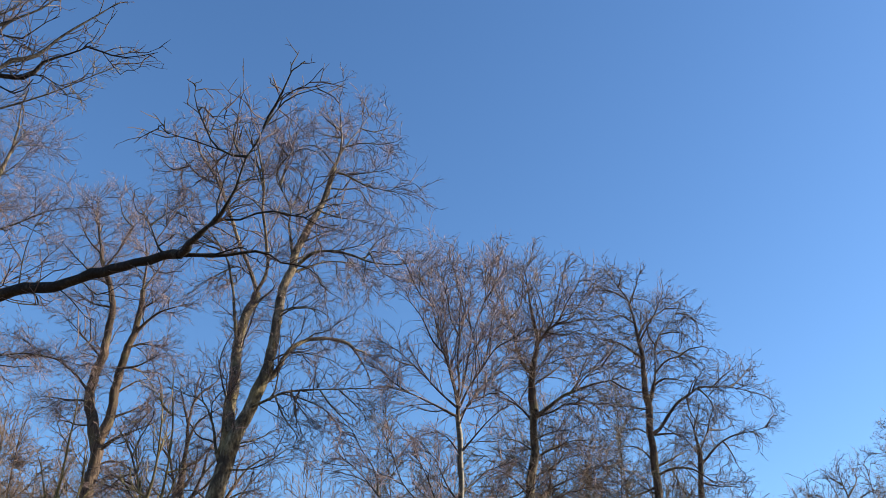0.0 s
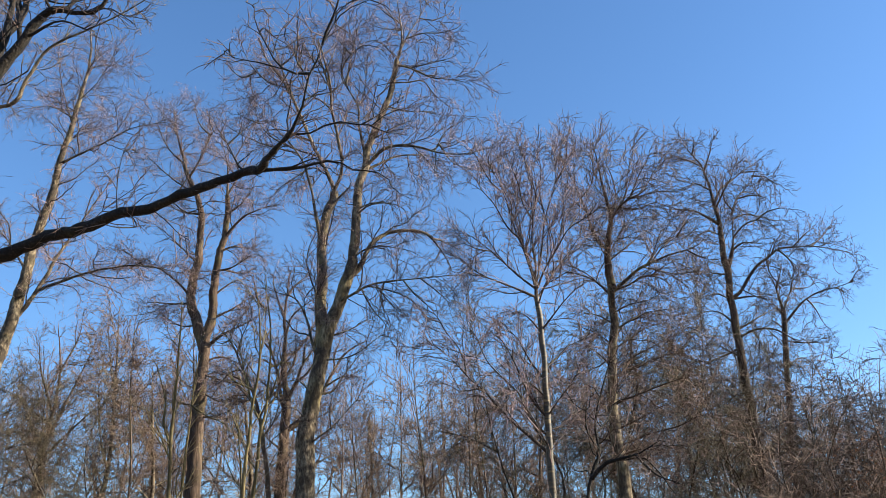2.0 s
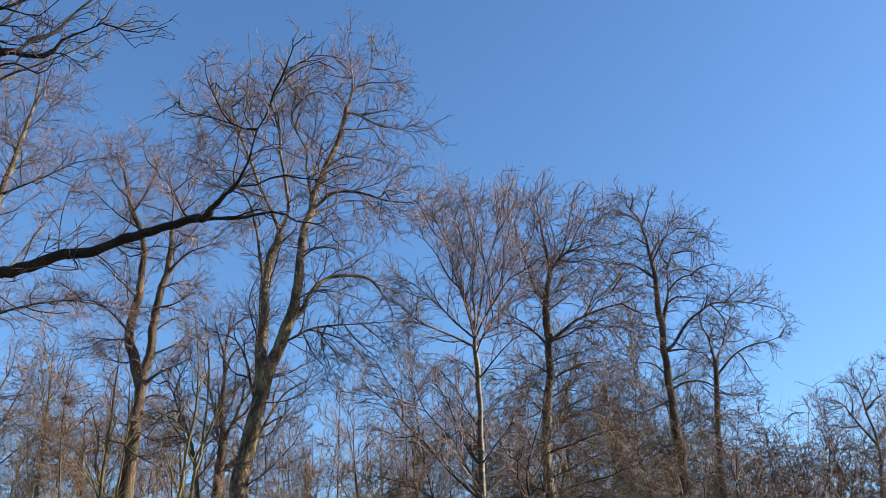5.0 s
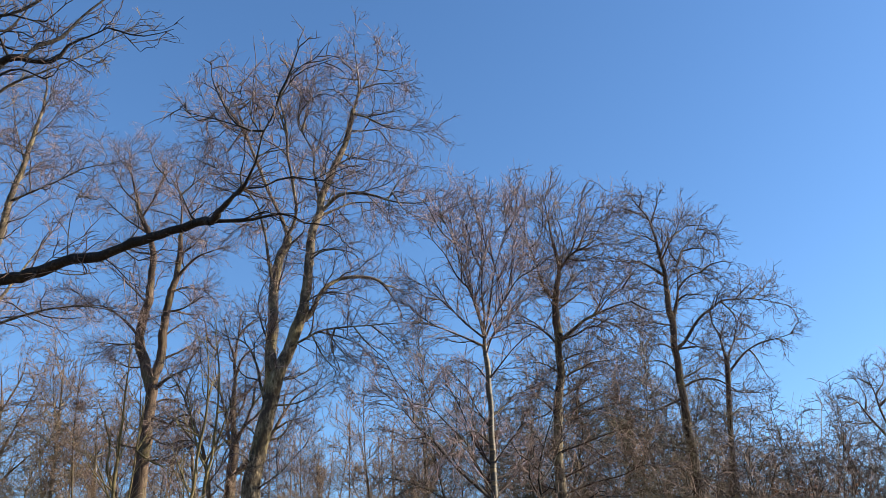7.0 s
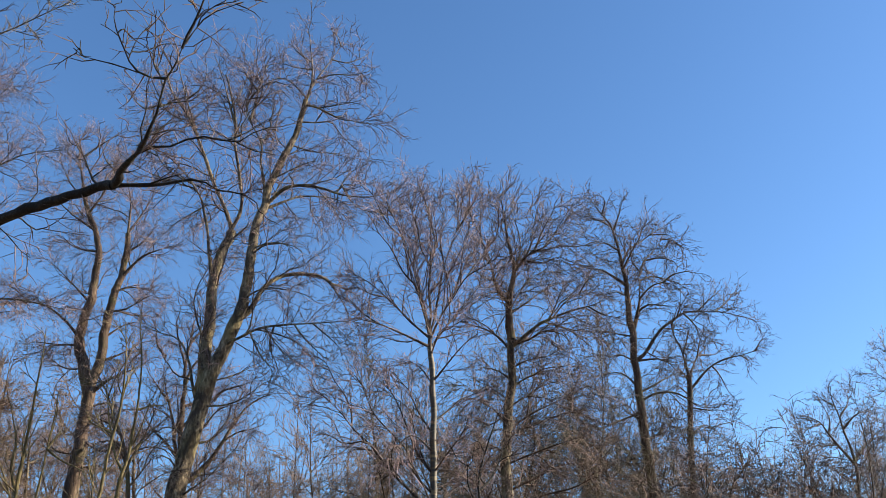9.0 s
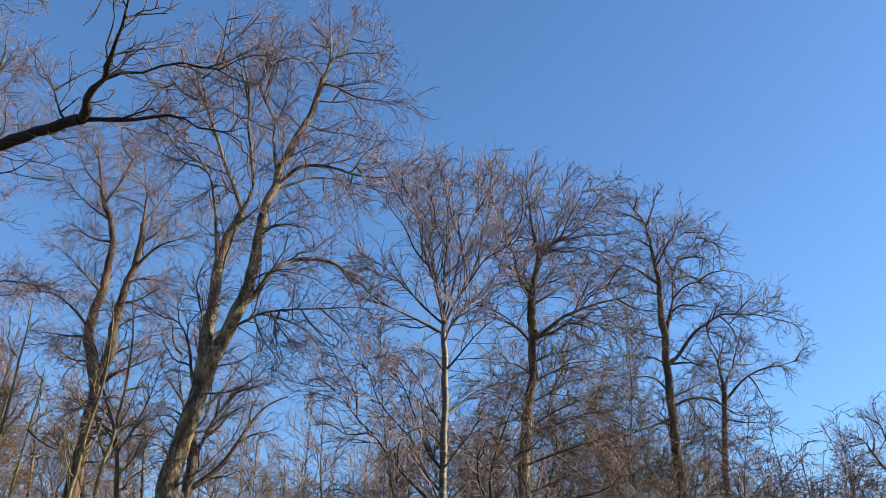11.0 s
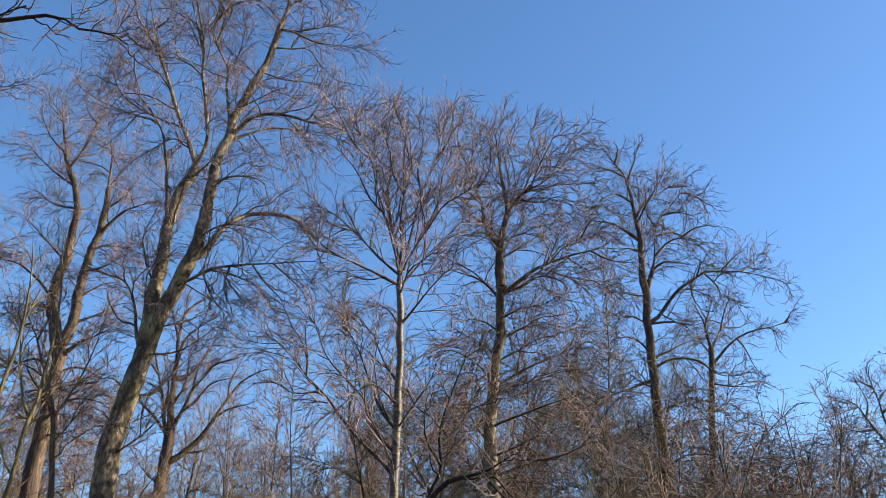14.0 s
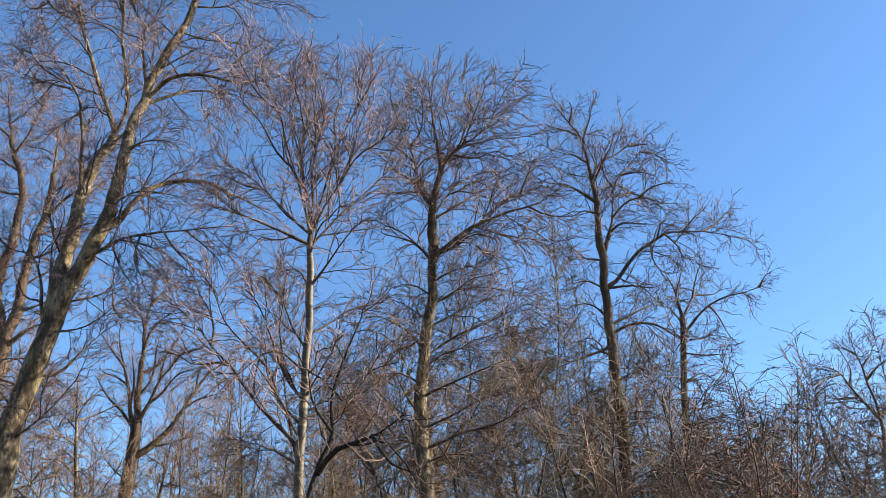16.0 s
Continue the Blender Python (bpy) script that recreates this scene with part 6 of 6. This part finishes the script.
stand(pole, woods, ((-4, 44), (-1.5, 40), (0.5, 47), (2.5, 45), (-9, 41), (5, 40), (8, 44), (-19, 44), (-24, 40), (13, 45), (-5, 36), (-2.6, 42), (1.5, 41), (6.8, 33.5), (8.6, 34), (-15.75, 31.6)))
stand(bush, woods, ((9.5, 26), (12.2, 29), (15.5, 31.5), (7.6, 29)), 0.88, 1.08)
stand(dome, woods, ((3.9, 29.8), (6.5, 30.4)), 0.84, 0.96)
stand(dome, woods, ((-20.7, 34), (-26.5, 36.5)), 1.05, 1.15)
stand(thicket, woods, ((9, 36), (15, 37), (18.5, 35), (22.5, 38), (26, 36), (9.8, 33.2), (11.2, 35.4), (4.5, 36), (12.5, 41), (18, 42), (6, 33), (15.3, 34)), 0.85, 1.08)


def dry_leaves(ob, x, y, seed, low, tall, wide, count):
    """Copper leaves that a young beech keeps through the winter, on its own bush."""
    rng = np.random.default_rng(seed)
    t = Tree("young_beech", x, y, "brush", RED_BARK, RED_TWIG, "young beech that keeps its dry copper leaves", BRUSH, seed, 1.2, 0.6, 1.5, None, 0.6, (6, 4))
    for k in range(ob):
        a = 2 * math.pi * k / ob
        t.limb(0.05, 0.01, (0, 0, -0.15), (0.3 * wide * math.cos(a), 0.3 * wide * math.sin(a), tall * 0.5), (wide * math.cos(a), wide * math.sin(a), tall * (0.8 + 0.2 * rng.random())))
    t.grow(0.3)
    high_end = t.tips[:, -1, 2]
    ends = t.tips[:, -1][(high_end > low) & (high_end < 0.82 * tall)]
    at = ends[rng.integers(0, len(ends), count)]
    u = rng.normal(size=(count, 3))
    u /= np.linalg.norm(u, axis=1, keepdims=True)
    v = np.cross(u, rng.normal(size=(count, 3)))
    v /= np.linalg.norm(v, axis=1, keepdims=True)
    w = np.cross(u, v)
    size = rng.uniform(0.028, 0.045, count)[:, None]
    verts = np.stack([at, at + size * (u + 0.55 * v), at + size * (2 * u + 0.5 * w), at + size * (u - 0.55 * v)], axis=1).reshape(-1, 3)
    leaves = new("leaves", mesh_of("leaves", [(verts, np.arange(4 * count).reshape(-1, 4))], DRY_LEAF))
    leaves.parent = t.root
    tagged(leaves, "curled dry copper leaves", kind="stuff")


# young beeches among the thicket
dry_leaves(5, 13.2, 34.5, 61, 3.5, 10.0, 1.8, 2600)
dry_leaves(5, 10.4, 27.2, 62, 3.0, 7.5, 1.5, 1500)
dry_leaves(4, 17.5, 37.5, 63, 3.5, 10.5, 1.9, 2200)


def bird_nest(x, y, z):
    """An old ball of twigs in a fork."""
    rng = np.random.default_rng(5)
    n = 170
    way = rng.normal(size=(n, 3))
    way /= np.linalg.norm(way, axis=1, keepdims=True)
    mid = way * rng.uniform(0.12, 0.4, n)[:, None] * np.array((1, 1, 0.75))
    run = np.cross(way, rng.normal(size=(n, 3)))
    run /= np.linalg.norm(run, axis=1, keepdims=True)
    s = np.linspace(-1, 1, 4)[None, :, None]
    paths = mid[:, None, :] + run[:, None, :] * s * 0.2 - way[:, None, :] * s ** 2 * 0.07
    me = mesh_of("bird_nest", [tubes(paths, np.full((n, 4), 0.004), 3)], RED_TWIG)
    ob = tagged(new("bird_nest", me), "old reddish-brown bird nest of loose twigs in a bare tree", "nest")
    ob.location = (x, y, z)


bird_nest(-15.91, 31.50, 11.48)


def far_wood():
    """The wood that closes the view: some hundred stems with their shoots, too far off to tell apart."""
    rng = np.random.default_rng(77)
    n = 140
    turn = np.radians(rng.uniform(-46, 44, n))
    far = rng.uniform(54, 84, n)
    foot = np.stack([far * np.sin(turn), far * np.cos(turn), np.zeros(n) - 0.2], axis=1)
    tall = far * rng.uniform(0.24, 0.31, n) * np.where(turn > 0.26, 0.86, 1.0)
    s = np.linspace(0, 1, 7)[None, :, None]
    lean = rng.normal(size=(n, 3)) * 0.1
    lean[:, 2] = 1
    stems = foot[:, None, :] + lean[:, None, :] * tall[:, None, None] * s + rng.normal(size=(n, 7, 3)) * 0.35
    girth = (tall * 0.008)[:, None] * np.linspace(1, 0.12, 7)[None, :]
    p2, r2 = sprout(rng, stems, girth, 2.1, 4.2, 66, 4, 0.06, 0.34, 0.48, 0.45, 0.011, 0.02)
    p3, r3 = sprout(rng, p2, r2, 2.7, 1.6, 58, 2, 0.03, 0.2, 0.1, 0.4, 0.012, 0.017)
    me = mesh_of("far_wood", [tubes(stems, girth, 5), tubes(p2, r2, 3), tubes(p3, r3, 3)], HAZE_TWIG)
    return tagged(new("far_wood", me), "distant bare winter wood in brown and grey", "woods", kind="stuff")


far_wood()
